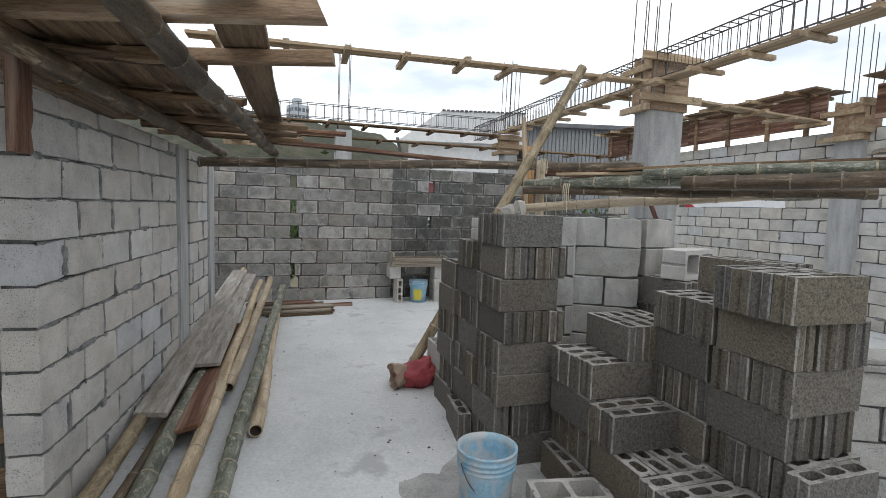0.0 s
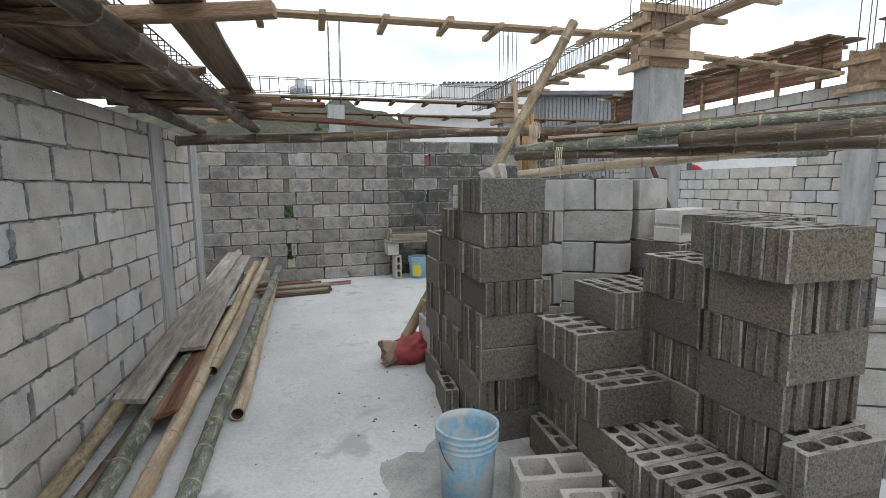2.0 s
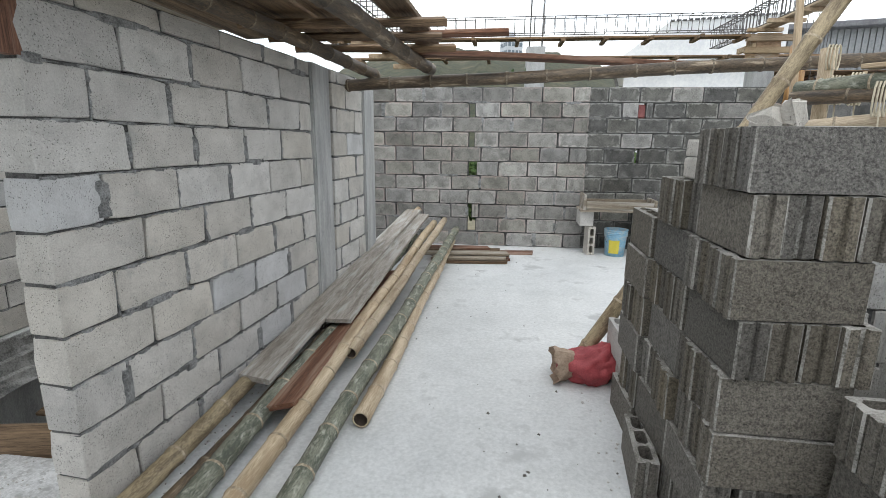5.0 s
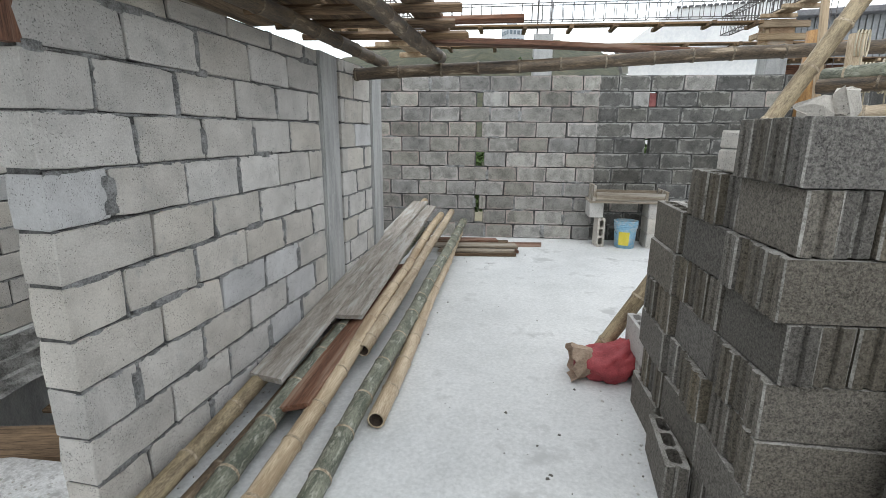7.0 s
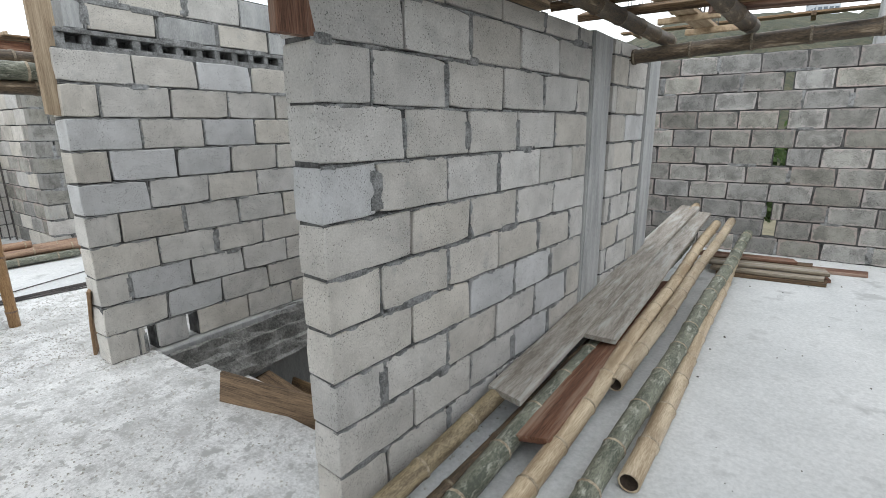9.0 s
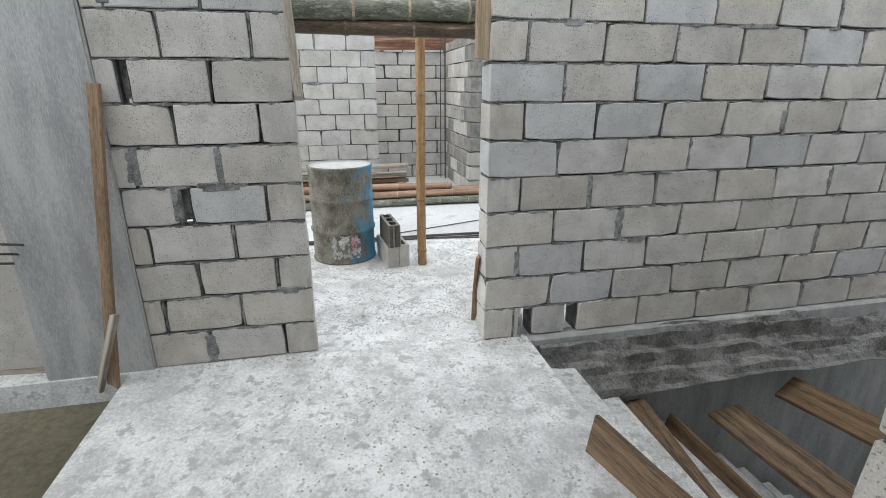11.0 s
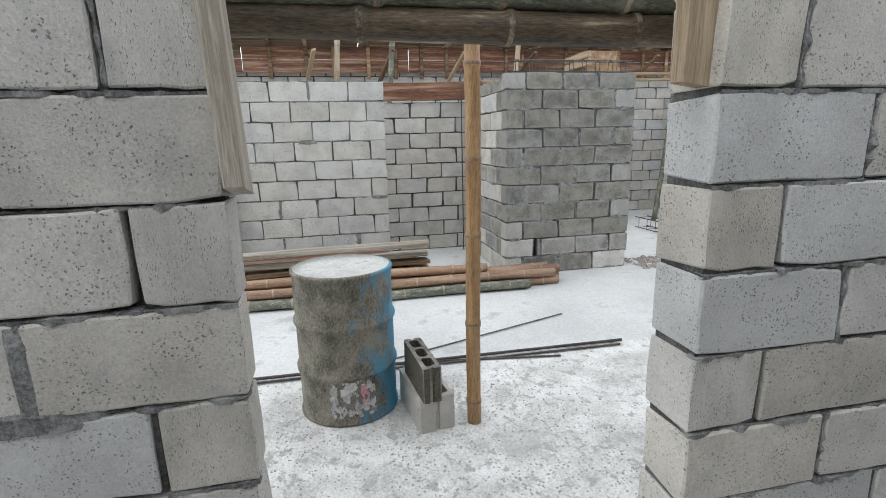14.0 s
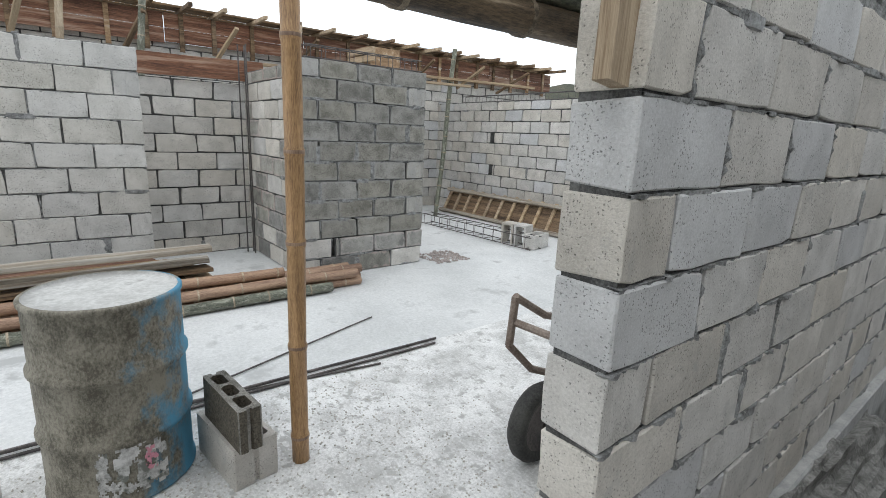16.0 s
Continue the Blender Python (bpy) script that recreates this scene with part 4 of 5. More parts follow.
bamboo("bamboo_beam", (2.34, 4.60, 1.60), (4.6, 3.0, 1.84), 0.045, M_BAMBOO, "straw-coloured bamboo pole sloping under the bundle", group="lashed bundle", seed=94)
bamboo("bamboo_beam", (3.9, 4.6, 1.78), (7.4, 5.3, 1.9), 0.045, M_BAMGREEN, "green bamboo pole beside the column", seed=95)
bamboo("bamboo_prop", (2.56, 4.74, 0.0), (2.60, 4.80, 2.12), 0.045, M_BAMBOO, "upright bamboo prop by the stacked blocks", "bamboo prop", seed=96)
plank("prop_board", (2.68, 5.0, 0.0), (2.50, 5.06, 2.6), 0.07, 0.04, M_NEWW, "narrow timber prop leaning on the beam", "board", seed=97)
bamboo("bamboo_prop", (1.02, 4.27, 0.02), (2.86, 4.50, 3.06), 0.048, M_BAMMOT, "long mottled bamboo strut leaning on the beam form", "bamboo prop", seed=98)
bamboo("bamboo_prop", (4.2, 8.2, 1.6), (4.22, 8.25, 2.75), 0.10, M_BAMORANGE, "thick yellow plastic pipe standing upright", "pipe", seed=99, node=9)
for k, (a, b, m, w) in enumerate((((2.9, 4.0, 1.98), (4.4, 1.9, 2.03), M_WOOD, 0.14), ((2.6, 4.4, 1.95), (3.6, 3.2, 1.96), M_NEWW, 0.12), ((3.9, 2.4, 2.06), (5.0, 0.9, 2.08), M_GREYW, 0.16))):
    plank("loose_board", a, b, w, 0.028, m, "loose board lying on the bamboo bundle", "board", "boards on the bundle", seed=100 + k)
plank("prop_board", (4.95, 4.75, 0.0), (4.35, 5.16, 1.75), 0.06, 0.05, M_REDW, "short reddish timber leaning on the column", "board", seed=104)
bm = bmesh.new()
for k in range(14):
    add_rod(bm, (0, 0.012 * k - 0.08, 0.004 * (k % 4)), (0.75, 0.012 * k - 0.08 + 0.02 * math.sin(k), 0.004 * (k % 4)), 0.005, 5)
tagged(finish(bm, "rebar_bundle", M_STEEL, at=pose(2.45, 4.0, 1.55, 0, 0, 20)), "bundle of short rusty rebar stirrups", "rebar")
bm = bmesh.new()
for k, (cx, cy, cz, r) in enumerate(((2.55, 4.62, 1.84, 0.09), (2.62, 4.55, 1.84, 0.10), (2.58, 4.76, 2.06, 0.08), (2.6, 4.3, 1.76, 0.1))):
    for q in range(4):
        pts = [Vector((cx + r * math.cos(t) * 0.5 + 0.02 * q, cy + r * math.cos(t) * 0.6, cz + r * math.sin(t))) for t in np.linspace(0, 2 * math.pi, 11)]
        for p, t in zip(pts, pts[1:]):
            add_rod(bm, p, t, 0.005, 4)
    add_rod(bm, (cx, cy - 0.05, cz - 0.05), (cx + 0.02, cy - 0.05, cz - 0.35), 0.005, 4)
tagged(finish(bm, "lashing", M_ROPE), "pale rope lashing with loose ends on the bamboo", "rope")

# ---------------------------------------------------------------- poles and planks along the block wall
PILE = "poles along the wall"
bamboo("bamboo_pole", (-0.985, 2.28, 0.055), (-0.72, 7.45, 0.40), 0.045, M_BAMMOT, "mottled brown bamboo pole lying along the wall", group=PILE, seed=110)
bamboo("bamboo_pole", (-0.85, 2.33, 0.035), (-0.64, 5.8, 0.20), 0.032, M_BAMDARK, "thin pinkish-brown bamboo pole lying along the wall", group=PILE, seed=111)
bamboo("bamboo_pole", (-0.745, 2.30, 0.052), (-0.60, 7.2, 0.30), 0.050, M_BAMGREEN, "lichen-mottled green bamboo pole lying along the wall", group=PILE, seed=112)
bamboo("bamboo_pole", (-0.545, 2.25, 0.056), (-0.42, 7.7, 0.40), 0.046, M_BAMBOO, "long straw-coloured bamboo pole on the floor", group=PILE, seed=113)
bamboo("bamboo_pole", (-0.44, 3.95, 0.15), (-0.27, 7.75, 0.44), 0.042, M_BAMBOO, "straw-coloured bamboo pole resting on others", group=PILE, seed=114)
bamboo("bamboo_pole", (-0.36, 2.28, 0.050), (-0.10, 7.7, 0.32), 0.048, M_BAMGREEN, "green-grey bamboo pole on the floor", group=PILE, seed=115)
bamboo("bamboo_pole", (-0.21, 3.36, 0.050), (-0.15, 7.6, 0.17), 0.047, M_BAMBOO, "pale bamboo pole with an open sawn end", group=PILE, seed=116)
bamboo("bamboo_pole", (-0.90, 4.6, 0.16), (-0.66, 7.85, 0.56), 0.045, M_BAMBOO, "pale bamboo pole under the planks", group=PILE, seed=117)
plank("long_plank", (-0.86, 3.49, 0.175), (-0.70, 7.7, 0.56), 0.20, 0.035, M_CEMW, "wide cement-greyed plank lying on bamboo", "plank", "planks along the wall", seed=120)
plank("long_plank", (-0.64, 4.29, 0.235), (-0.57, 7.6, 0.52), 0.19, 0.03, M_CEMW, "pale plank splashed with cement on bamboo", "plank", "planks along the wall", seed=121)
plank("long_plank", (-0.615, 3.28, 0.145), (-0.55, 5.6, 0.25), 0.165, 0.03, M_REDW, "reddish-brown rough plank lying on bamboo", "plank", "planks along the wall", seed=122, roll=-12)
plank("long_plank", (-0.75, 3.15, 0.075), (-0.66, 5.2, 0.19), 0.10, 0.03, M_WOOD, "narrow dark plank among bamboo poles", "plank", "planks along the wall", seed=123, roll=-20)

# short planks by the back wall
for k, (x0, x1, y, z, w, m) in enumerate(((-0.30, 0.60, 7.05, 0.02, 0.14, M_WOOD), (-0.35, 0.62, 7.22, 0.02, 0.15, M_REDW), (-0.2, 0.55, 7.42, 0.02, 0.16, M_WOOD), (-0.45, 0.95, 7.62, 0.02, 0.15, M_REDW), (-0.35, 0.58, 7.1, 0.055, 0.16, M_GREYW), (-0.4, 0.62, 7.32, 0.055, 0.15, M_REDW), (-0.5, 0.5, 7.55, 0.055, 0.14, M_WOOD), (-0.45, 0.6, 7.2, 0.09, 0.17, M_GREYW), (-0.6, 0.35, 7.5, 0.09, 0.14, M_REDW))):
    plank("short_plank", (x0, y, z), (x1, y + 0.10, z), w, 0.033, m, "short stained plank stacked by the back wall", "plank", "planks by the back wall", seed=130 + k)

# ---------------------------------------------------------------- small structure
bm = bmesh.new()
y = 2.69
while y < 8.1:
    add_box(bm, (-3.425, y, 1.95), (-3.295, y + 0.045, 2.05), 0.004, 0.004)
    y += 0.135
add_box(bm, (-3.44, 2.69, 1.935), (-3.285, 8.1, 1.972), 0.004, 0.004)
add_box(bm, (-3.44, 2.69, 2.025), (-3.283, 8.1, 2.05), 0.004, 0.004)
add_box(bm, (-3.42, 2.70, 1.96), (-3.40, 8.1, 2.05))
tagged(finish(bm, "hollow_course", M_MORTAR), "row of hollow block cells under rough mortar", "wall", kind="structure")
plank("jamb_board", (-3.335, 2.650, 1.57), (-3.335, 2.645, 2.5), 0.12, 0.04, M_NEWW, "rough upright timber at the door jamb", "board", "jamb boards", seed=140, roll=90)
plank("jamb_board", (-3.375, 1.712, 1.39), (-3.375, 1.68, 2.5), 0.10, 0.035, M_BLEACH, "rough upright timber at the door jamb", "board", "jamb boards", seed=141, roll=0)
plank("jamb_board", (-1.097, 2.555, 1.755), (-1.097, 2.54, 2.6), 0.15, 0.04, M_REDW, "reddish upright board at the wall's end", "board", "jamb boards", seed=142, roll=90)
bamboo("bamboo_lintel", (-3.60, 0.4, 1.738), (-3.60, 3.2, 1.738), 0.040, M_BAMDARK, "brown bamboo lintel over the doorway", seed=143)
bamboo("bamboo_lintel", (-3.592, 0.4, 1.816), (-3.592, 3.2, 1.822), 0.056, M_BAMGREEN, "dark green bamboo lintel over the doorway", seed=144)
bamboo("bamboo_lintel", (-3.95, 0.4, 1.93), (-3.95, 3.2, 1.93), 0.05, M_BAMDARK, "dark bamboo pole above the doorway", seed=145)
bamboo("bamboo_prop", (-4.66, 2.525, 0.0), (-4.66, 2.525, 2.3), 0.038, M_BAMORANGE, "upright amber bamboo prop beyond the doorway", "bamboo prop", seed=146, node=0.42)
plank("door_stick", (-3.235, 0.685, 0.0), (-3.315, 0.85, 1.46), 0.05, 0.03, M_FORM, "split timber batten leaning by the doorway", "board", seed=147, roll=60)
plank("door_stick", (-3.235, 0.62, 0.0), (-3.17, 0.79, 0.42), 0.05, 0.025, M_GREYW, "short pale batten leaning by the doorway", "board", seed=148, roll=60)
plank("wedge_board", (-3.60, 2.69, 0.0), (-3.40, 2.655, 0.50), 0.11, 0.02, M_FORM, "brown board leaning against the door jamb", "board", seed=149, roll=70)
plank("kerb_board", (-3.52, -0.5, -0.03), (-3.40, 0.72, -0.03), 0.10, 0.03, M_GREYW, "cement-greyed board along the slab edge", "board", seed=150, roll=80)
bm = bmesh.new()
add_box(bm, (-3.6, -3.0, -0.2), (-3.47, 0.33, 2.2))
tagged(finish(bm, "wall_passage_side", M_LIGHT), "light grey wall beyond the column", "wall", kind="structure")
bm = bmesh.new()
for k in range(3):
    add_rod(bm, (0, 0.03 * k, 0.05 * k), (0.45, 0.03 * k + 0.06, 0.05 * k + 0.16), 0.006, 5)
tagged(finish(bm, "tie_bars", M_STEEL, at=pose(-3.42, 0.36, 0.62, 0, 0, -30)), "short rusty bars sticking out of a column", "rebar")
bm = bmesh.new()
rr = random.Random(9)
for k in range(5):
    add_box(bm, (-1.21, 1.36, 0.4 * k), (-1.015, 1.572 + rr.uniform(-0.015, 0.01), 0.4 * k + 0.385), 0.02, 0.008, rng=rr)
tagged(finish(bm, "column_opening", M_LIGHT), "rough grey concrete pier beside the opening", "column", kind="structure")
block_wall("wall_rear", "light grey block wall behind the start", (8.0, -3.2, 0), 180, 9.0, C10, LIGHT, 0.15, seed=36, smear=0.0, parts=False)


# ---------------------------------------------------------------- vessels
def lathe(bm, profile, sides=40, mat=0, at=None):
    rings = []
    for r, z in profile:
        rings.append([bm.verts.new((r * math.cos(2 * math.pi * i / sides), r * math.sin(2 * math.pi * i / sides), z)) for i in range(sides)])
    for q, w in zip(rings, rings[1:]):
        for i in range(sides):
            f = bm.faces.new((q[i], q[(i + 1) % sides], w[(i + 1) % sides], w[i]))
            f.material_index = mat
    if at is not None:
        for ring in rings:
            for v in ring:
                v.co = at @ v.co
    return rings


M_BLUEP = material("blue_plastic", (0.20, 0.40, 0.55), (0.33, 0.54, 0.68), rough=0.45, scale=5, fine=40, bump=0.1, vary=0, stain=(0.50, 0.52, 0.52), stain_at=(0.46, 0.60), stain_scale=8)
M_DRUM = material("cement_caked_steel", (0.085, 0.078, 0.06), (0.275, 0.258, 0.215), rough=0.75, scale=9, fine=90, bump=0.6, vary=0, stain=(0.10, 0.27, 0.40), stain_at=(0.55, 0.70), stain_scale=5, stretch_to=(1, 1, 0.7), side=(0.40, -1.10, -0.14))
M_DRUMTOP = material("drum_lid", (0.38, 0.38, 0.37), (0.58, 0.58, 0.57), rough=0.6, scale=6, fine=50, vary=0, stain=(0.20, 0.20, 0.19), stain_at=(0.60, 0.74), stain_scale=6)
M_PAPER = material("worn_label", (0.28, 0.28, 0.27), (0.60, 0.60, 0.59), rough=0.7, scale=12, fine=60, vary=0, stain=(0.16, 0.17, 0.15), stain_at=(0.50, 0.58), stain_scale=14)
M_PINK = material("label_pink", (0.55, 0.20, 0.28), (0.65, 0.30, 0.36), vary=0)
M_WHITEP = material("white_plastic", (0.55, 0.57, 0.60), (0.72, 0.73, 0.74), rough=0.45, vary=0)
M_YELLOW = material("yellow_label", (0.62, 0.52, 0.06), (0.75, 0.64, 0.12), vary=0, rough=0.5)
M_RED = material("red_sack", (0.26, 0.025, 0.035), (0.44, 0.06, 0.07), rough=0.6, scale=8, fine=120, bump=0.4, vary=0)
M_PAPERB = material("brown_paper", (0.24, 0.17, 0.12), (0.42, 0.32, 0.24), rough=0.85, scale=6, fine=60, bump=0.4, vary=0)


def drum(x, y):
    top = empty("oil_drum", pose(x, y, 0, 0, 0, 160))
    bm = bmesh.new()
    R, Hh = 0.266, 0.82
    prof = [(R, 0.0), (R + 0.008, 0.006), (R + 0.008, 0.018), (R, 0.026)]
    for z in (0.275, 0.54):
        prof += [(R, z - 0.024), (R + 0.012, z - 0.008), (R + 0.012, z + 0.008), (R, z + 0.024)]
    prof += [(R, Hh - 0.026), (R + 0.008, Hh - 0.018), (R + 0.008, Hh - 0.004), (R + 0.002, Hh), (R - 0.008, Hh)]
    lathe(bm, prof, 48)
    finish(bm, "shell", M_DRUM, top, smooth=True)
    bm = bmesh.new()
    rings = lathe(bm, [(R - 0.006, Hh), (R - 0.010, Hh - 0.014), (R * 0.6, Hh - 0.012), (0.02, Hh - 0.010)], 48)
    bm.faces.new(rings[-1])
    finish(bm, "lid", M_DRUMTOP, top, smooth=True)
    for a0, a1, z0, z1, m, torn in ((-3.20, -2.28, 0.05, 0.26, M_PAPER, 0.08), (-2.60, -2.42, 0.13, 0.23, M_PINK, 0.16)):
        bm = bmesh.new()
        rr_ = R + (0.004 if m is M_PAPER else 0.007)
        na, nz = int((a1 - a0) * 50), int((z1 - z0) * 130)
        grid = [[bm.verts.new((rr_ * math.cos(a0 + (a1 - a0) * i / na), rr_ * math.sin(a0 + (a1 - a0) * i / na), z0 + (z1 - z0) * j / nz)) for j in range(nz + 1)] for i in range(na + 1)]
        for i in range(na):
            for j in range(nz):
                edge = min(i, na - 1 - i, j, nz - 1 - j) / 3.0
                if noise.noise(Vector((i * 0.16, j * 0.19, 5.0))) + 0.5 * noise.noise(Vector((i * 0.5, j * 0.5, 2.0))) + 0.25 * min(1.0, edge) > torn:
                    bm.faces.new((grid[i][j], grid[i + 1][j], grid[i + 1][j + 1], grid[i][j + 1]))
        bmesh.ops.delete(bm, geom=[v for v in bm.verts if not v.link_faces], context="VERTS")
        finish(bm, "label", m, top)
    return tagged(top, "blue steel oil drum caked with grey cement", "drum")


drum(-5.04, 1.885)


def bucket(x, y, z, R, Hh, mat, label, band=None, turn=0.0):
    top = empty("bucket", pose(x, y, z, 0, 0, turn))
    bm = bmesh.new()
    r0 = R * 0.84
    at = lambda h: r0 + (R - r0) * h / Hh
    prof = [(r0 * 0.2, 0.006), (r0, 0.0), (at(Hh * 0.72), Hh * 0.72)]
    for q in (0.76, 0.83, 0.90):
        prof += [(at(Hh * q) , Hh * q - 0.008), (at(Hh * q) + 0.010, Hh * q - 0.005), (at(Hh * q) + 0.010, Hh * q + 0.004), (at(Hh * q), Hh * q + 0.007)]
    prof += [(R, Hh - 0.012), (R + 0.009, Hh - 0.010), (R + 0.009, Hh), (R - 0.004, Hh), (R - 0.008, Hh * 0.9), (r0 - 0.008, 0.02), (0.01, 0.016)]
    lathe(bm, prof, 36)
    finish(bm, "shell", mat, top, smooth=True)
    bm = bmesh.new()
    pts = [Vector((math.cos(t) * (R + 0.012), -math.sin(t) * R * 0.65, Hh * 0.86 - math.sin(t) * Hh * 0.52)) for t in np.linspace(0, math.pi, 17)]
    for p, q in zip(pts, pts[1:]):
        add_rod(bm, p, q, 0.003, 5)
    finish(bm, "wire_handle", M_STEEL, top)
    if band:
        bm = bmesh.new()
        cols = [[bm.verts.new(((at(h) + 0.003) * math.cos(a), (at(h) + 0.003) * math.sin(a), h)) for h in (Hh * 0.12, Hh * 0.62)] for a in np.linspace(-2.4, -1.4, 10)]
        for q, w in zip(cols, cols[1:]):
            bm.faces.new((q[0], w[0], w[1], q[1]))
        finish(bm, "label", band, top)
    return tagged(top, label, "bucket")


bucket(0.97, 2.22, 0.0, 0.148, 0.37, M_BLUEP, "dirty pale blue plastic bucket splashed with cement", turn=15)
bucket(2.06, 7.85, 0.0, 0.15, 0.36, M_BLUEP, "white and blue paint bucket with a yellow label", band=M_YELLOW)

# ---------------------------------------------------------------- bench by the back wall
bench = empty("work_bench", pose(2.05, 7.9, 0))
for x, z in ((-0.40, 0.40), (0.36, 0.40), (0.36, 0.0), (0.36, 0.2)):
    bm = bmesh.new()
    add_box(bm, (x - 0.09, -0.12, z if z else 0.0), (x + 0.09, 0.2, z + 0.195), 0.006, 0.002)
    finish(bm, "support_block", M_LIGHT if z else M_WHITE, bench)
bm = bmesh.new()
add_box(bm, (-0.5, -0.16, 0.597), (0.5, 0.22, 0.625), 0.004, 0.003)
finish(bm, "board_top", M_GREYW, bench)
tagged(bench, "rough board bench on concrete blocks", "bench")
tray = empty("mixing_tray", pose(2.05, 7.9, 0.627))
for lo, hi in (((-0.42, -0.15, 0), (0.44, 0.2, 0.02)), ((-0.42, -0.16, 0.02), (0.44, -0.14, 0.11)), ((-0.42, 0.19, 0.02), (0.44, 0.21, 0.11)), ((-0.46, -0.16, 0.0), (-0.43, 0.21, 0.2)), ((0.45, -0.16, 0.0), (0.48, 0.21, 0.14))):
    bm = bmesh.new()
    add_box(bm, lo, hi, 0.003, 0.004)
    finish(bm, "side", M_GREYW, tray)
tagged(tray, "cement-greyed wooden mixing tray on a bench", "tray")
ob = place("hollow_block", hollow_block_mesh(31, M_LIGHT), at=pose(1.72, 7.88, 0.196, 90, 0, 8) @ pose(0, 0, 0, 0, 0, 90))
tagged(ob, "light grey hollow block standing on end under a bench", "concrete block", "bench blocks")
bm = bmesh.new()
rr = random.Random(4)
for k in range(9):
    a = Vector((rr.uniform(-0.1, 0.1), rr.uniform(-0.1, 0.1), rr.uniform(0, 0.1)))
    b = a + Vector((rr.uniform(0.2, 0.45), rr.uniform(-0.2, 0.2), rr.uniform(-0.05, 0.1)))
    m = (a + b) / 2 + Vector((0, 0, 0.05))
    add_rod(bm, a, m, 0.009, 5)
    add_rod(bm, m, b, 0.009, 5)
tagged(finish(bm, "rope_heap", M_ROPE, at=pose(1.34, 3.95, 0.585)), "tangle of pale rope ends on stacked blocks", "rope")


# ---------------------------------------------------------------- red sack by the strut
def sack(x, y):
    top = empty("cement_sack", pose(x, y, 0, 0, 0, 8))
    rng_ = random.Random(2)
    bm = bmesh.new()
    bmesh.ops.create_icosphere(bm, subdivisions=4, radius=1.0)
    for v in bm.verts:
        fold = 1.0 - abs(noise.noise(v.co * 2.6 + Vector((4.0, 1.0, 2.0)))) * 2.0
        n = noise.noise(v.co * 1.7) * 0.22 + 0.16 * fold + 0.07 * (1.0 - abs(noise.noise(v.co * 6.5)) * 3.0)
        v.co = Vector((v.co.x * 0.175 * (1 + n), v.co.y * 0.135 * (1 + n), max(0.0, 0.085 + v.co.z * 0.115 * (1 + n) + 0.05 * max(0.0, v.co.x) * (1 + fold))))
    finish(bm, "bag", M_RED, top, smooth=True)
    bm = bmesh.new()
    cols = []
    for a in np.linspace(0, 2 * math.pi, 19)[:-1]:
        r0, r1 = 0.085, 0.12 + rng_.uniform(-0.02, 0.025)
        x0 = -0.12
        cols.append([bm.verts.new((x0 - d, r * math.cos(a), max(0.004, 0.10 + r * math.sin(a) + rng_.uniform(-0.01, 0.01)))) for d, r in ((0.0, r0), (0.06, (r0 + r1) / 2 + rng_.uniform(-0.01, 0.01)), (0.12 + rng_.uniform(-0.02, 0.03), r1))])
    for q, w in zip(cols, cols[1:] + cols[:1]):
        for k in range(2):
            bm.faces.new((q[k], q[k + 1], w[k + 1], w[k]))
    ob = finish(bm, "paper_mouth", M_PAPERB, top)
    ob.modifiers.new("thick", "SOLIDIFY").thickness = 0.003
    return tagged(top, "crumpled red paper cement sack with a torn brown mouth", "sack")


sack(1.10, 4.12)

# ---------------------------------------------------------------- loose blocks round the stacks
PALE_BIG = hollow_block_mesh(41, M_LIGHT, size=(0.39, 0.20, 0.19), cells=2, wall=0.03)
loose_block(1.345, 2.03, 0.095, -10, me=PALE_BIG, label="pale grey two-cell hollow block on the floor", group="pale hollow blocks", rng=rng)
loose_block(1.44, 1.72, 0.095, -14, me=PALE_BIG, label="pale grey two-cell hollow block on the floor", group="pale hollow blocks", rng=rng)
loose_block(2.50, 2.56, 1.164 + 0.098, 20, me=hollow_block_mesh(42, M_LIGHT, size=(0.39, 0.19, 0.15), cells=2, wall=0.03), label="pale broken hollow block lying on its side", group="pale hollow blocks", tilt=90, rng=rng)
bm = bmesh.new()
for k, (x, y, sx, sy, sz) in enumerate(((0, 0, 0.10, 0.09, 0.05), (0.1, 0.03, 0.09, 0.07, 0.035), (0.05, -0.03, 0.07, 0.05, 0.09))):
    add_box(bm, (x, y, 0), (x + sx, y + sy, sz), 0.01, 0.014, rng=rr)
tagged(finish(bm, "block_rubble", M_LIGHT, at=pose(1.31, 2.80, 1.552, 0, 0, 20)), "broken pale block pieces on the stack", "rubble")
bm = bmesh.new()
add_box(bm, (0, 0, 0), (0.2, 0.09, 0.085), 0.006, 0.003)
add_box(bm, (0.0, 0, 0.088), (0.2, 0.09, 0.155), 0.006, 0.003)
tagged(finish(bm, "half_block", M_LIGHT, at=pose(1.33, 3.08, 1.358, 0, 0, 90)), "two pale half blocks on the stack", "concrete block")
block_wall("wall_stub", "light grey block stub beside the stacks", (2.80, 1.80, 0), -25, 1.1, [0.195] * 4, [(M_ROUGHB, 1.0)], 0.20, seed=38, smear=0.05)
bm = bmesh.new()
add_box(bm, (0.0, -0.03, 0.0), (0.42, 0.24, 0.035), 0.006, 0.004, rng=random.Random(71))
add_box(bm, (0.01, -0.02, 0.038), (0.40, 0.22, 0.07), 0.006, 0.005, rng=random.Random(72))
tagged(finish(bm, "concrete_slabs", M_ROUGHB, at=pose(2.81, 1.80, 0.781, 0, 0, -25)), "two thin pale concrete slabs on a block stub", "slab")
bm = bmesh.new()
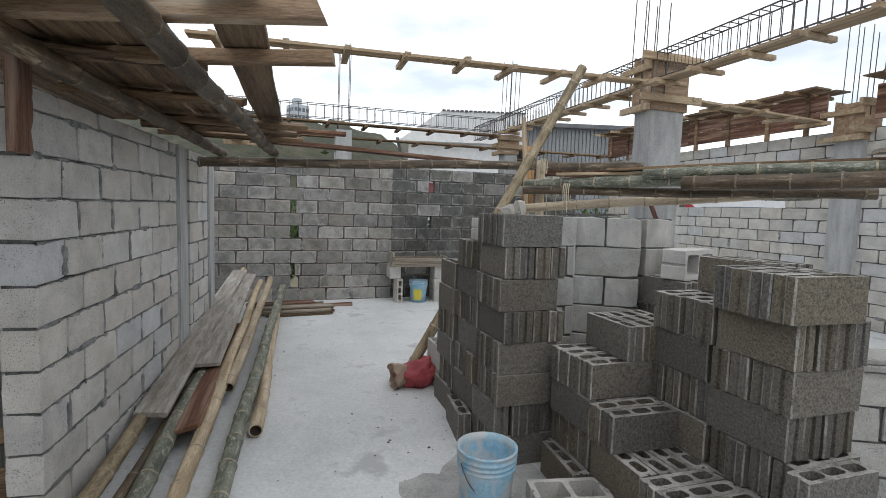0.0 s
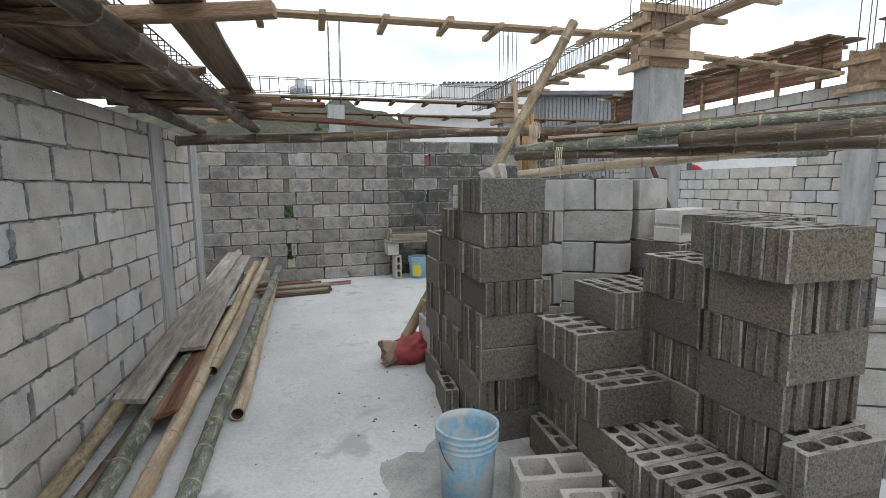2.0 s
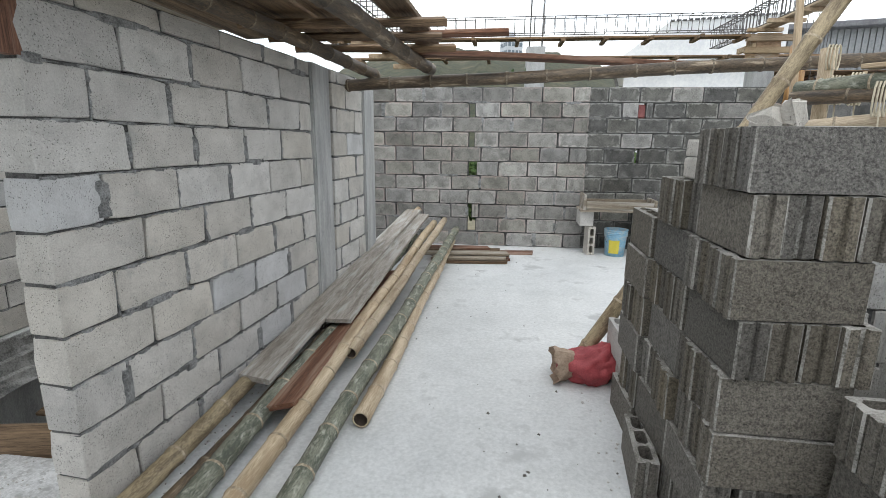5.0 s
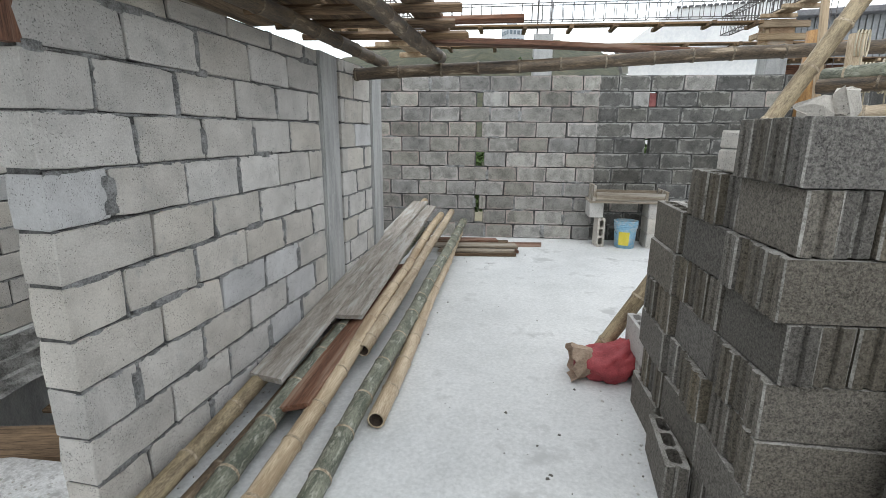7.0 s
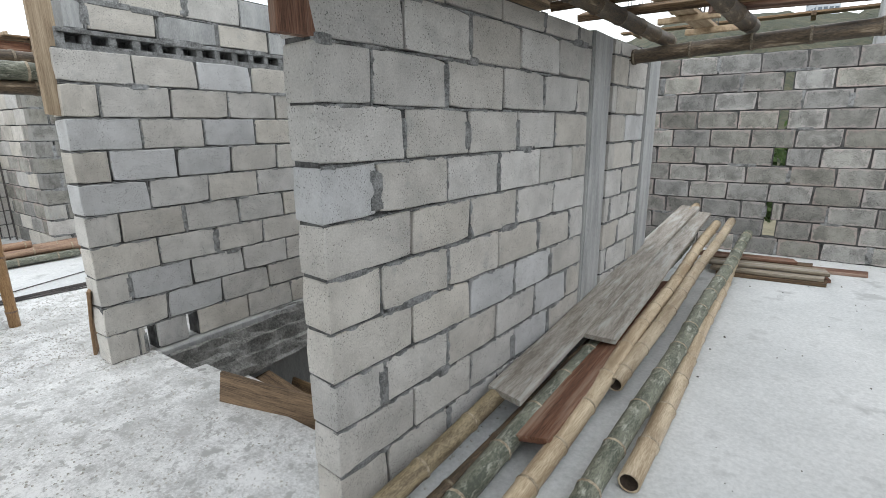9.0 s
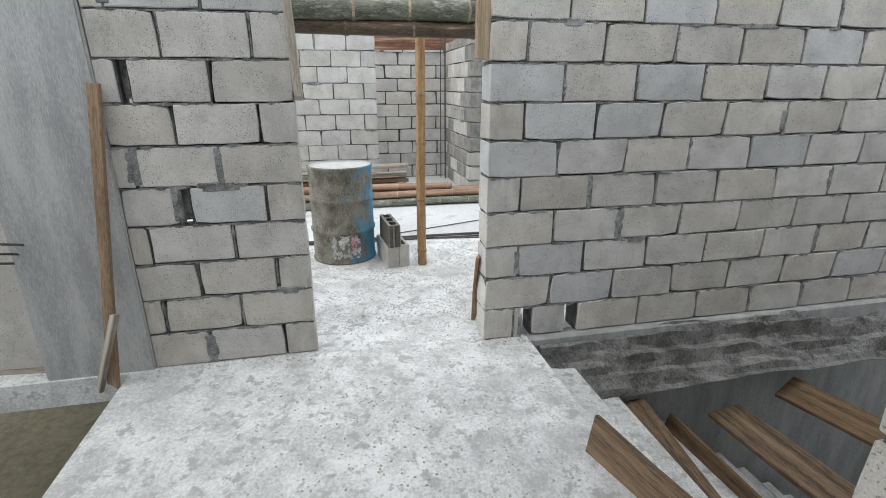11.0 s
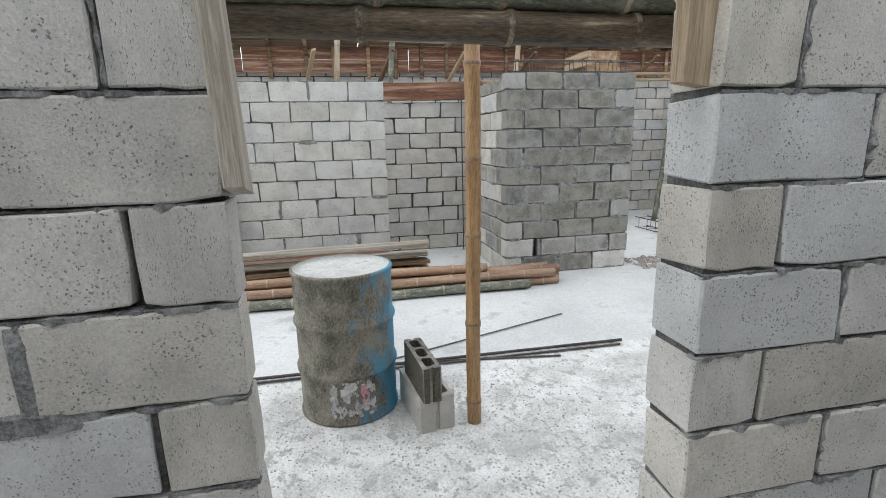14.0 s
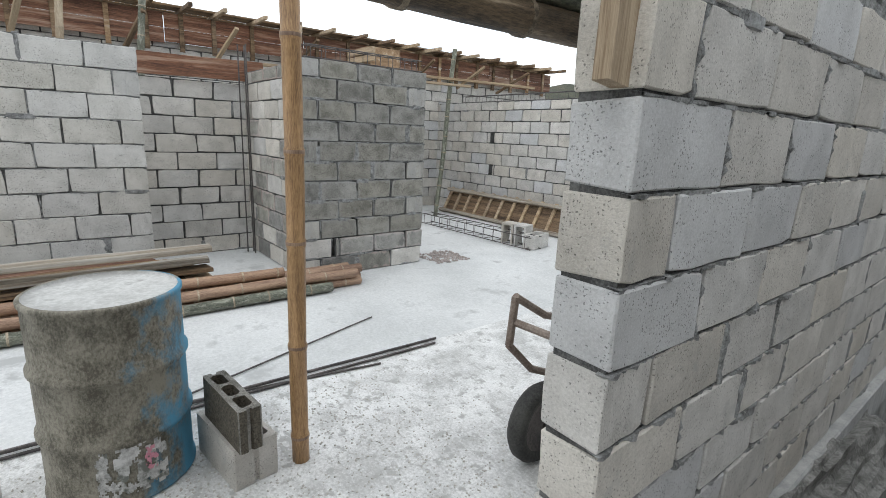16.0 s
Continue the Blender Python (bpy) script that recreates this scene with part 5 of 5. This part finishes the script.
add_rod(bm, (0, 0, 0), (0.03, 0.02, 0.55), 0.006, 5)
add_rod(bm, (0.03, 0.02, 0.55), (0.06, 0, 1.45), 0.006, 5)
tagged(finish(bm, "rebar_rod", M_STEEL, at=pose(1.63, 2.84, 0.0)), "thin rebar standing between block stacks", "rebar")

# ---------------------------------------------------------------- the room beyond the doorway
loose_block(-4.82, 2.29, 0.095, 8, me=hollow_block_mesh(51, M_LIGHT, size=(0.39, 0.19, 0.19), cells=2), label="light grey block lying on the slab", group="door blocks", rng=rng)
loose_block(-4.77, 2.265, 0.285, 6, me=hollow_block_mesh(52, M_FRESH), label="dark hollow block standing on a pale one", group="door blocks", rng=rng)
for k, (a, b, r) in enumerate((((-5.45, 1.0, 0.012), (-5.39, 3.85, 0.012), 0.008), ((-5.40, 1.0, 0.012), (-5.33, 3.80, 0.012), 0.008), ((-5.42, 1.0, 0.035), (-5.36, 3.83, 0.033), 0.007), ((-5.50, 1.9, 0.010), (-5.27, 3.31, 0.010), 0.007), ((-5.52, 2.2, 0.009), (-6.02, 3.68, 0.009), 0.006))):
    bm = bmesh.new()
    add_rod(bm, a, b, r, 7)
    tagged(finish(bm, "steel_rod", M_STEEL), "long grey steel rod lying on the slab", "rebar", "rods on the slab")
# long stack of boards
for k in range(13):
    lay, q = divmod(k, 4)
    x = -7.15 - 0.17 * q - 0.03 * (lay % 2)
    z = 0.10 + 0.075 * lay
    plank("stored_plank", (x, 0.2 + 0.1 * (k % 3), z), (x - 0.04, 2.75 - 0.12 * ((k * 5) % 4), z + 0.02), 0.16, 0.035, (M_WOOD, M_REDW, M_GREYW, M_WOOD, M_NEWW)[k % 5], "long weathered plank in a low stack", "plank", "stored planks", seed=160 + k)
for k, y in enumerate((0.5, 1.5, 2.5)):
    for lay in range(3):
        plank("spacer", (-7.9, y, 0.045 + 0.075 * lay + (0 if lay else 0.0)), (-7.05, y + 0.03, 0.045 + 0.075 * lay), 0.06, 0.035 if lay else 0.085, M_WOOD, "short timber spacer between stored planks", "board", "plank spacers", seed=180 + k + 5 * lay)
plank("stored_plank", (-7.2, 0.3, 0.42), (-7.1, 2.75, 0.47), 0.16, 0.04, M_GREYW, "long pale plank on top of a stack", "plank", "stored planks", seed=178)
for k, (x, z, y1, m) in enumerate(((-6.80, 0.05, 3.70, M_BAMGREEN), (-6.90, 0.05, 4.05, M_BAMRED), (-7.00, 0.05, 4.1, M_BAMRED), (-6.86, 0.135, 4.0, M_BAMRED), (-6.97, 0.14, 4.1, M_BAMRED), (-7.06, 0.145, 4.0, M_BAMRED), (-6.94, 0.22, 3.3, M_BAMRED))):
    bamboo("bamboo_pole", (x - 0.05, -0.4, z), (x, y1, z), 0.045, m, "reddish bamboo pole lying in a pile", group="bamboo pile", seed=190 + k)
cage("floor_cage", (-9.4, 6.7, 0.02), (-7.0, 6.78, 0.02), w=0.22, h=0.16, step=0.2, label="small rebar cage lying on the slab")
for k in range(3):
    loose_block(-7.55 + 0.2 * k, 6.85 + 0.05 * k, 0.10, 12, me=hollow_block_mesh(61 + k, M_LIGHT, size=(0.19, 0.39, 0.19), cells=1, wall=0.03), label="light grey hollow block on the slab", group="far blocks", tilt=90 if k < 2 else 0, rng=rng)
cage("wall_cage", (-7.38, 3.70, 2.13), (-7.38, 5.05, 2.13), w=0.09, h=0.11, step=0.15, r=0.006, label="thin rebar cage lying along a wall top")
cage("wall_cage", (-10.4, 8.28, 2.11), (-6.4, 8.28, 2.11), w=0.09, h=0.11, step=0.2, r=0.006, label="thin rebar cage lying along a wall top")
bm = bmesh.new()
for dx, dy in ((0, 0), (0.0, 0.07), (0.12, 0.05)):
    add_rod(bm, (dx, dy, 0), (dx + 0.02, dy - 0.01, 2.35), 0.008, 6)
tagged(finish(bm, "column_bars", M_STEEL, at=pose(-8.72, 3.53, 0)), "upright rebar bars in a wall gap", "rebar")
lad = empty("ladder_form", pose(-10.4, 7.75, 0, -28, 0, 0))
for z in (0.02, 0.46):
    bm = bmesh.new()
    add_box(bm, (0, -0.03, z), (3.4, 0.03, z + 0.06), 0.004)
    finish(bm, "rail", M_GREYW, lad)
for k in range(12):
    bm = bmesh.new()
    add_box(bm, (0.05 + 0.29 * k, 0.033, 0.0), (0.11 + 0.29 * k, 0.07, 0.56), 0.004, at=Matrix.Translation((0.0, 0, 0)) @ Matrix.Rotation(0.0, 4, "Y"))
    finish(bm, "rung", M_NEWW, lad)
bm = bmesh.new()
add_box(bm, (0, 0.073, 0.05), (3.4, 0.09, 0.5))
finish(bm, "panel", M_WOOD, lad)
tagged(lad, "ribbed timber form panel leaning on the wall", "formwork")


# wheelbarrow resting behind the jamb
def wheelbarrow(m):
    top = empty("wheelbarrow", m)
    bm = bmesh.new()
    for x in (-0.03, 0.22):
        pts = [Vector((x, 0.34, 0.60)), Vector((x, 0.02, 0.70)), Vector((x, -0.20, 0.83)), Vector((x, -0.22, 0.62)), Vector((x, -0.05, 0.46)), Vector((x, 0.30, 0.30))]
        for p, q in zip(pts, pts[1:]):
            add_rod(bm, p, q, 0.017, 8)
    add_rod(bm, (-0.03, 0.0, 0.19), (-0.03, 0.30, 0.32), 0.017, 8)
    add_rod(bm, (-0.03, -0.20, 0.72), (0.22, -0.20, 0.72), 0.017, 8)
    finish(bm, "frame", material("rusty_tube", (0.14, 0.10, 0.08), (0.28, 0.23, 0.19), vary=0, rough=0.6, metal=0.3), top, smooth=False)
    bm = bmesh.new()
    turn = Matrix.Translation((0, 0, 0.19)) @ Matrix.Rotation(radians(90), 4, "Y")
    lathe(bm, [(0.13, -0.035), (0.17, -0.045), (0.19, -0.02), (0.19, 0.02), (0.17, 0.045), (0.13, 0.035), (0.13, -0.035)], 28, at=turn)
    finish(bm, "tyre", material("rubber", (0.02, 0.02, 0.02), (0.06, 0.06, 0.055), vary=0, rough=0.8), top, smooth=True)
    bm = bmesh.new()
    lathe(bm, [(0.13, -0.03), (0.06, -0.012), (0.02, -0.04), (0.02, 0.04), (0.06, 0.012), (0.13, 0.03)], 20, at=turn)
    finish(bm, "rim", M_STEEL, top, smooth=True)
    bm = bmesh.new()
    verts = add_box(bm, (-0.10, 0.25, 0.36), (0.42, 1.05, 0.60), 0.03)
    for v in verts:
        if v.co.z < 0.5:
            v.co.x = 0.16 + (v.co.x - 0.16) * 0.7
            v.co.y = 0.65 + (v.co.y - 0.65) * 0.7
    finish(bm, "tray", M_GREYW, top)
    return tagged(top, "cement-stained steel wheelbarrow behind the door jamb", "wheelbarrow")


wheelbarrow(pose(-4.05, 3.42, 0, 0, 0, 4))

# ---------------------------------------------------------------- loose grit
def grit(name, label, count, area, size, mat, seed, z=0.0):
    rg = random.Random(seed)
    vs, fs = [], []
    for _ in range(count):
        x0, y0, x1, y1 = area[rg.randrange(len(area))]
        cx, cy = rg.uniform(x0, x1), rg.uniform(y0, y1)
        s = size * rg.uniform(0.3, 1.0) ** 2 + 0.002
        b = len(vs)
        a0 = rg.uniform(0, 6)
        for k in range(4):
            a = a0 + k * math.pi / 2 + rg.uniform(-0.4, 0.4)
            vs.append((cx + s * math.cos(a), cy + s * math.sin(a), z))
        for k in range(4):
            a = a0 + k * math.pi / 2 + rg.uniform(-0.4, 0.4)
            vs.append((cx + s * 0.55 * math.cos(a), cy + s * 0.55 * math.sin(a), z + s * rg.uniform(0.35, 0.9)))
        fs.append((b + 4, b + 5, b + 6, b + 7))
        fs += [(b + k, b + (k + 1) % 4, b + 4 + (k + 1) % 4, b + 4 + k) for k in range(4)]
    me = bpy.data.meshes.new(name)
    me.from_pydata(vs, [], fs)
    me.materials.append(mat)
    return tagged(place(name, me), label, "grit", kind="stuff")


grit("cement_grit", "dry cement crumbs scattered over the slab", 7000, [(-5.4, 0.7, -3.5, 3.6), (-3.9, 1.4, -1.4, 2.9), (-5.2, 1.5, -3.6, 3.2)], 0.0055, M_WHITE, 7)
grit("cement_grit", "grey mortar crumbs along the walls", 900, [(-1.02, 2.7, -0.8, 5), (-1.6, 7.9, 1.7, 8.18), (1.7, 7.5, 2.9, 8.1), (1.0, 2.0, 1.3, 4.2), (-3.45, 0.8, -3.25, 1.7), (-3.33, 2.6, -3.2, 2.93)], 0.010, M_LIGHT, 8)
bm = bmesh.new()
cx, cy, ring = 1.02, 2.25, []
for k in range(40):
    a = 2 * math.pi * k / 40
    r = 1 + 0.35 * noise.noise(Vector((math.cos(a) * 1.7, math.sin(a) * 1.7, 3.1))) + 0.15 * noise.noise(Vector((math.cos(a) * 6, math.sin(a) * 6, 1.2)))
    ring.append(bm.verts.new((cx + 0.46 * r * math.cos(a), cy + 0.55 * r * math.sin(a), 0.0035)))
bm.faces.new(ring)
tagged(finish(bm, "wet_patch", material("damp_cement", (0.30, 0.30, 0.29), (0.46, 0.46, 0.45), scale=6, fine=60, vary=0, rough=0.7)), "damp dark cement patch under a bucket", "stain", kind="stuff")
grit("cement_grit", "few dark crumbs on the main slab", 70, [(-0.2, 2.8, 1.1, 7.8), (0.2, 2.2, 1.2, 4.5)], 0.010, M_FRESH, 9)
grit("cement_grit", "rubble at the foot of the far wall", 300, [(-7.6, 5.2, -7.1, 5.7)], 0.03, M_GREYB, 10)


# ---------------------------------------------------------------- distance
M_PLASTER = material("white_plaster", (0.66, 0.67, 0.69), (0.80, 0.80, 0.80), rough=0.8, scale=0.6, fine=8, bump=0.1, vary=0)
M_ROOF = material("metal_roof", (0.10, 0.10, 0.11), (0.18, 0.18, 0.19), rough=0.5, scale=1, fine=12, vary=0)
M_GLASSD = material("dark_window", (0.10, 0.13, 0.16), (0.16, 0.20, 0.24), rough=0.15, vary=0)


def far_house(x, y, w, d, z0, eave, ridge):
    top = empty("house", pose(x, y, z0, 0, 0, -14))
    bm = bmesh.new()
    add_box(bm, (0, 0, 0), (w, d, eave))
    finish(bm, "wall", M_PLASTER, top)
    bm = bmesh.new()
    o = 0.5
    vs = [bm.verts.new(p) for p in ((-o, -o, eave), (w + o, -o, eave), (w + o, d + o, eave), (-o, d + o, eave), (1.6, -o, ridge), (w + o, -o, ridge), (w + o, d + o, ridge), (1.6, d + o, ridge))]
    for f in ((0, 1, 5, 4), (1, 2, 6, 5), (2, 3, 7, 6), (3, 0, 4, 7), (4, 5, 6, 7), (3, 2, 1, 0)):
        bm.faces.new([vs[k] for k in f])
    finish(bm, "gable", M_PLASTER, top)
    bm = bmesh.new()
    k = 1.6
    while k < w + o:
        add_box(bm, (k, -o - 0.10, ridge - 0.02), (k + 0.17, d + o, ridge + 0.05), 0.02)
        k += 0.22
    add_box(bm, (-o - 0.1, -o - 0.1, eave - 0.05), (-o + 0.05, d + o, eave + 0.12))
    finish(bm, "roof", M_ROOF, top)
    bm = bmesh.new()
    for q in range(6):
        add_box(bm, (1.2 + q * 1.6, -0.03, 0.8), (2.1 + q * 1.6, 0.02, 2.1))
    finish(bm, "window", M_GLASSD, top)
    return tagged(top, "white plastered house with a dark scalloped roof edge", "house")


far_house(5.6, 24, 5.2, 8, -3.2, 8.0, 9.5)


def far_tower(x, y, w, h):
    top = empty("tower_block", pose(x, y, -3.2, 0, 0, 25))
    bm = bmesh.new()
    add_box(bm, (0, 0, 0), (w, w, h))
    add_box(bm, (w * 0.2, w * 0.2, h), (w * 0.6, w * 0.7, h + 3))
    finish(bm, "wall", material("grey_render", (0.45, 0.48, 0.52), (0.55, 0.58, 0.62), scale=0.1, fine=2, vary=0), top)
    bm = bmesh.new()
    for f in range(int(h / 3.2)):
        for q in range(4):
            add_box(bm, (w * (0.06 + 0.24 * q), -0.15, f * 3.2 + 1), (w * (0.22 + 0.24 * q), 0.1, f * 3.2 + 2.6))
            add_box(bm, (-0.15, w * (0.06 + 0.24 * q), f * 3.2 + 1), (0.1, w * (0.22 + 0.24 * q), f * 3.2 + 2.6))
    finish(bm, "window", M_GLASSD, top)
    return tagged(top, "distant pale grey apartment tower", "building")


def far_shed(x, y, w, d, z0, h):
    top = empty("shed", pose(x, y, z0, 0, 0, -14))
    bm = bmesh.new()
    k = 0.0
    while k < w:
        add_box(bm, (k, 0, 0), (k + 0.16, 0.05, h))
        k += 0.2
    add_box(bm, (0, 0.06, 0), (w, d, h))
    finish(bm, "wall", material("grey_sheet", (0.16, 0.17, 0.18), (0.26, 0.27, 0.28), scale=1, fine=10, vary=0, rough=0.5), top)
    bm = bmesh.new()
    add_box(bm, (-0.4, -0.5, h), (w + 0.4, d, h + 0.22), 0.03)
    finish(bm, "roof", M_ROOF, top)
    return tagged(top, "grey corrugated shed with a dark roof edge", "shed")


far_shed(11.5, 23, 7, 6, -3.2, 9.0)
far_tower(1.4, 230, 7.5, 48.8)


def hills():
    bm = bmesh.new()
    rows = []
    for i in range(241):
        a = math.radians(-100 + 200 * i / 240 + 0)
        row = []
        for j, (d, h) in enumerate(((60, 0), (80, 6), (120, 18), (190, 36), (300, 34))):
            n = noise.noise(Vector((math.sin(a) * 4, math.cos(a) * 4, j * 0.7))) * 0.3 + noise.noise(Vector((math.sin(a) * 17, math.cos(a) * 17, j))) * 0.12 + noise.noise(Vector((math.sin(a) * 60, math.cos(a) * 60, j))) * 0.05
            row.append(bm.verts.new((d * math.sin(a), d * math.cos(a), -3.4 + h * (1 + n) * float(np.interp(math.degrees(a), (-40, -5, 9, 20), (0.62, 1.0, 1.0, 0.3))))))
        rows.append(row)
    for q, w in zip(rows, rows[1:]):
        for j in range(4):
            bm.faces.new((q[j], q[j + 1], w[j + 1], w[j]))
    bmesh.ops.recalc_face_normals(bm, faces=bm.faces)
    return tagged(finish(bm, "backdrop_hills", material("hill_scrub", (0.015, 0.024, 0.011), (0.065, 0.062, 0.034), scale=0.25, fine=1.2, bump=1.0, thick=0.5, vary=0, stain=(0.12, 0.10, 0.065), stain_at=(0.55, 0.7), stain_scale=0.12), smooth=True), "green and brown hills beyond the site", "hill", kind="structure")


hills()


def shrub_bank(seed, x0, x1, y, z, count):
    """Low scrub of many small leaf clumps."""
    rg = random.Random(seed)
    vs, fs = [], []
    for _ in range(count):
        c = Vector((rg.uniform(x0, x1), y + rg.gauss(0, 0.5), 0))
        c.z = z + abs(rg.gauss(0, 0.7)) * (0.6 + 0.5 * math.sin(c.x * 2.3))
        for _ in range(5):
            d = Vector((rg.gauss(0, 0.12), rg.gauss(0, 0.12), rg.gauss(0, 0.1)))
            u = Vector((rg.gauss(0, 1), rg.gauss(0, 1), rg.gauss(0, 1))).normalized() * 0.09
            w = Vector((rg.gauss(0, 1), rg.gauss(0, 1), rg.gauss(0, 1))).normalized() * 0.05
            b = len(vs)
            vs += [tuple(c + d - u), tuple(c + d + w), tuple(c + d + u), tuple(c + d - w)]
            fs.append((b, b + 1, b + 2, b + 3))
    me = bpy.data.meshes.new("scrub")
    me.from_pydata(vs, [], fs)
    me.materials.append(M_LEAF)
    return tagged(place("scrub", me), "green scrub leaves behind the building", "shrub", kind="stuff")


M_LEAF = material("scrub_leaf", (0.035, 0.075, 0.02), (0.10, 0.15, 0.045), scale=2, fine=20, vary=0)
shrub_bank(1, -3.5, 3.5, 10.4, 0.2, 1600)
shrub_bank(2, -9, 12, 17, 0.6, 2600)

# a parked car and a tank in the street
def parked_car(m):
    top = empty("car", m)
    paint = material("car_paint", (0.05, 0.055, 0.06), (0.08, 0.085, 0.09), rough=0.3, vary=0)
    bm = bmesh.new()
    add_box(bm, (-2.1, -0.85, 0.3), (2.1, 0.85, 0.95), 0.12)
    finish(bm, "body", paint, top)
    bm = bmesh.new()
    verts = add_box(bm, (-1.2, -0.75, 0.95), (1.3, 0.75, 1.5), 0.08)
    for v in verts:
        if v.co.z > 1.2:
            v.co.x *= 0.75
            v.co.y *= 0.88
    finish(bm, "cabin", M_GLASSD, top)
    for x in (-1.35, 1.35):
        for s in (-0.8, 0.8):
            bm = bmesh.new()
            lathe(bm, [(0.18, -0.1), (0.32, -0.1), (0.34, -0.06), (0.34, 0.06), (0.32, 0.1), (0.18, 0.1), (0.18, -0.1)], 20, at=Matrix.Translation((x, s, 0.34)) @ Matrix.Rotation(radians(90), 4, "X"))
            finish(bm, "wheel", M_STEEL, top)
    return tagged(top, "dark parked car in the street behind the wall", "car")


parked_car(pose(12.0, 10.6, 0.35, 0, 0, 75))
slab("road_bank", "raised concrete bank under a parked car", [(10.8, 6, 14.5, 13)], 0.35, 0.45, M_FLOOR)
bm = bmesh.new()
rings = lathe(bm, [(0.05, 0.0), (0.5, 0.05), (0.55, 0.2), (0.55, 1.5), (0.5, 1.65), (0.05, 1.72)], 24, at=Matrix.Translation((10.9, 11.6, 1.50)) @ Matrix.Rotation(radians(60), 4, "Z") @ Matrix.Rotation(radians(90), 4, "Y"))
add_box(bm, (11.0, 11.4, 0.35), (11.8, 12.2, 1.05))
tagged(finish(bm, "tank", M_RED), "dull red tank lying on a plinth in the street", "tank")
bm = bmesh.new()
add_box(bm, (16, -10, -0.1), (22, 40, 2.35))
tagged(finish(bm, "street_wall_far", M_PLASTER), "white plastered wall across the street", "building", kind="structure")

# ---------------------------------------------------------------- blocks of the walls
for core, mat, kind, m in PIECES:
    place("block", block_mesh(mat, kind), core, m)
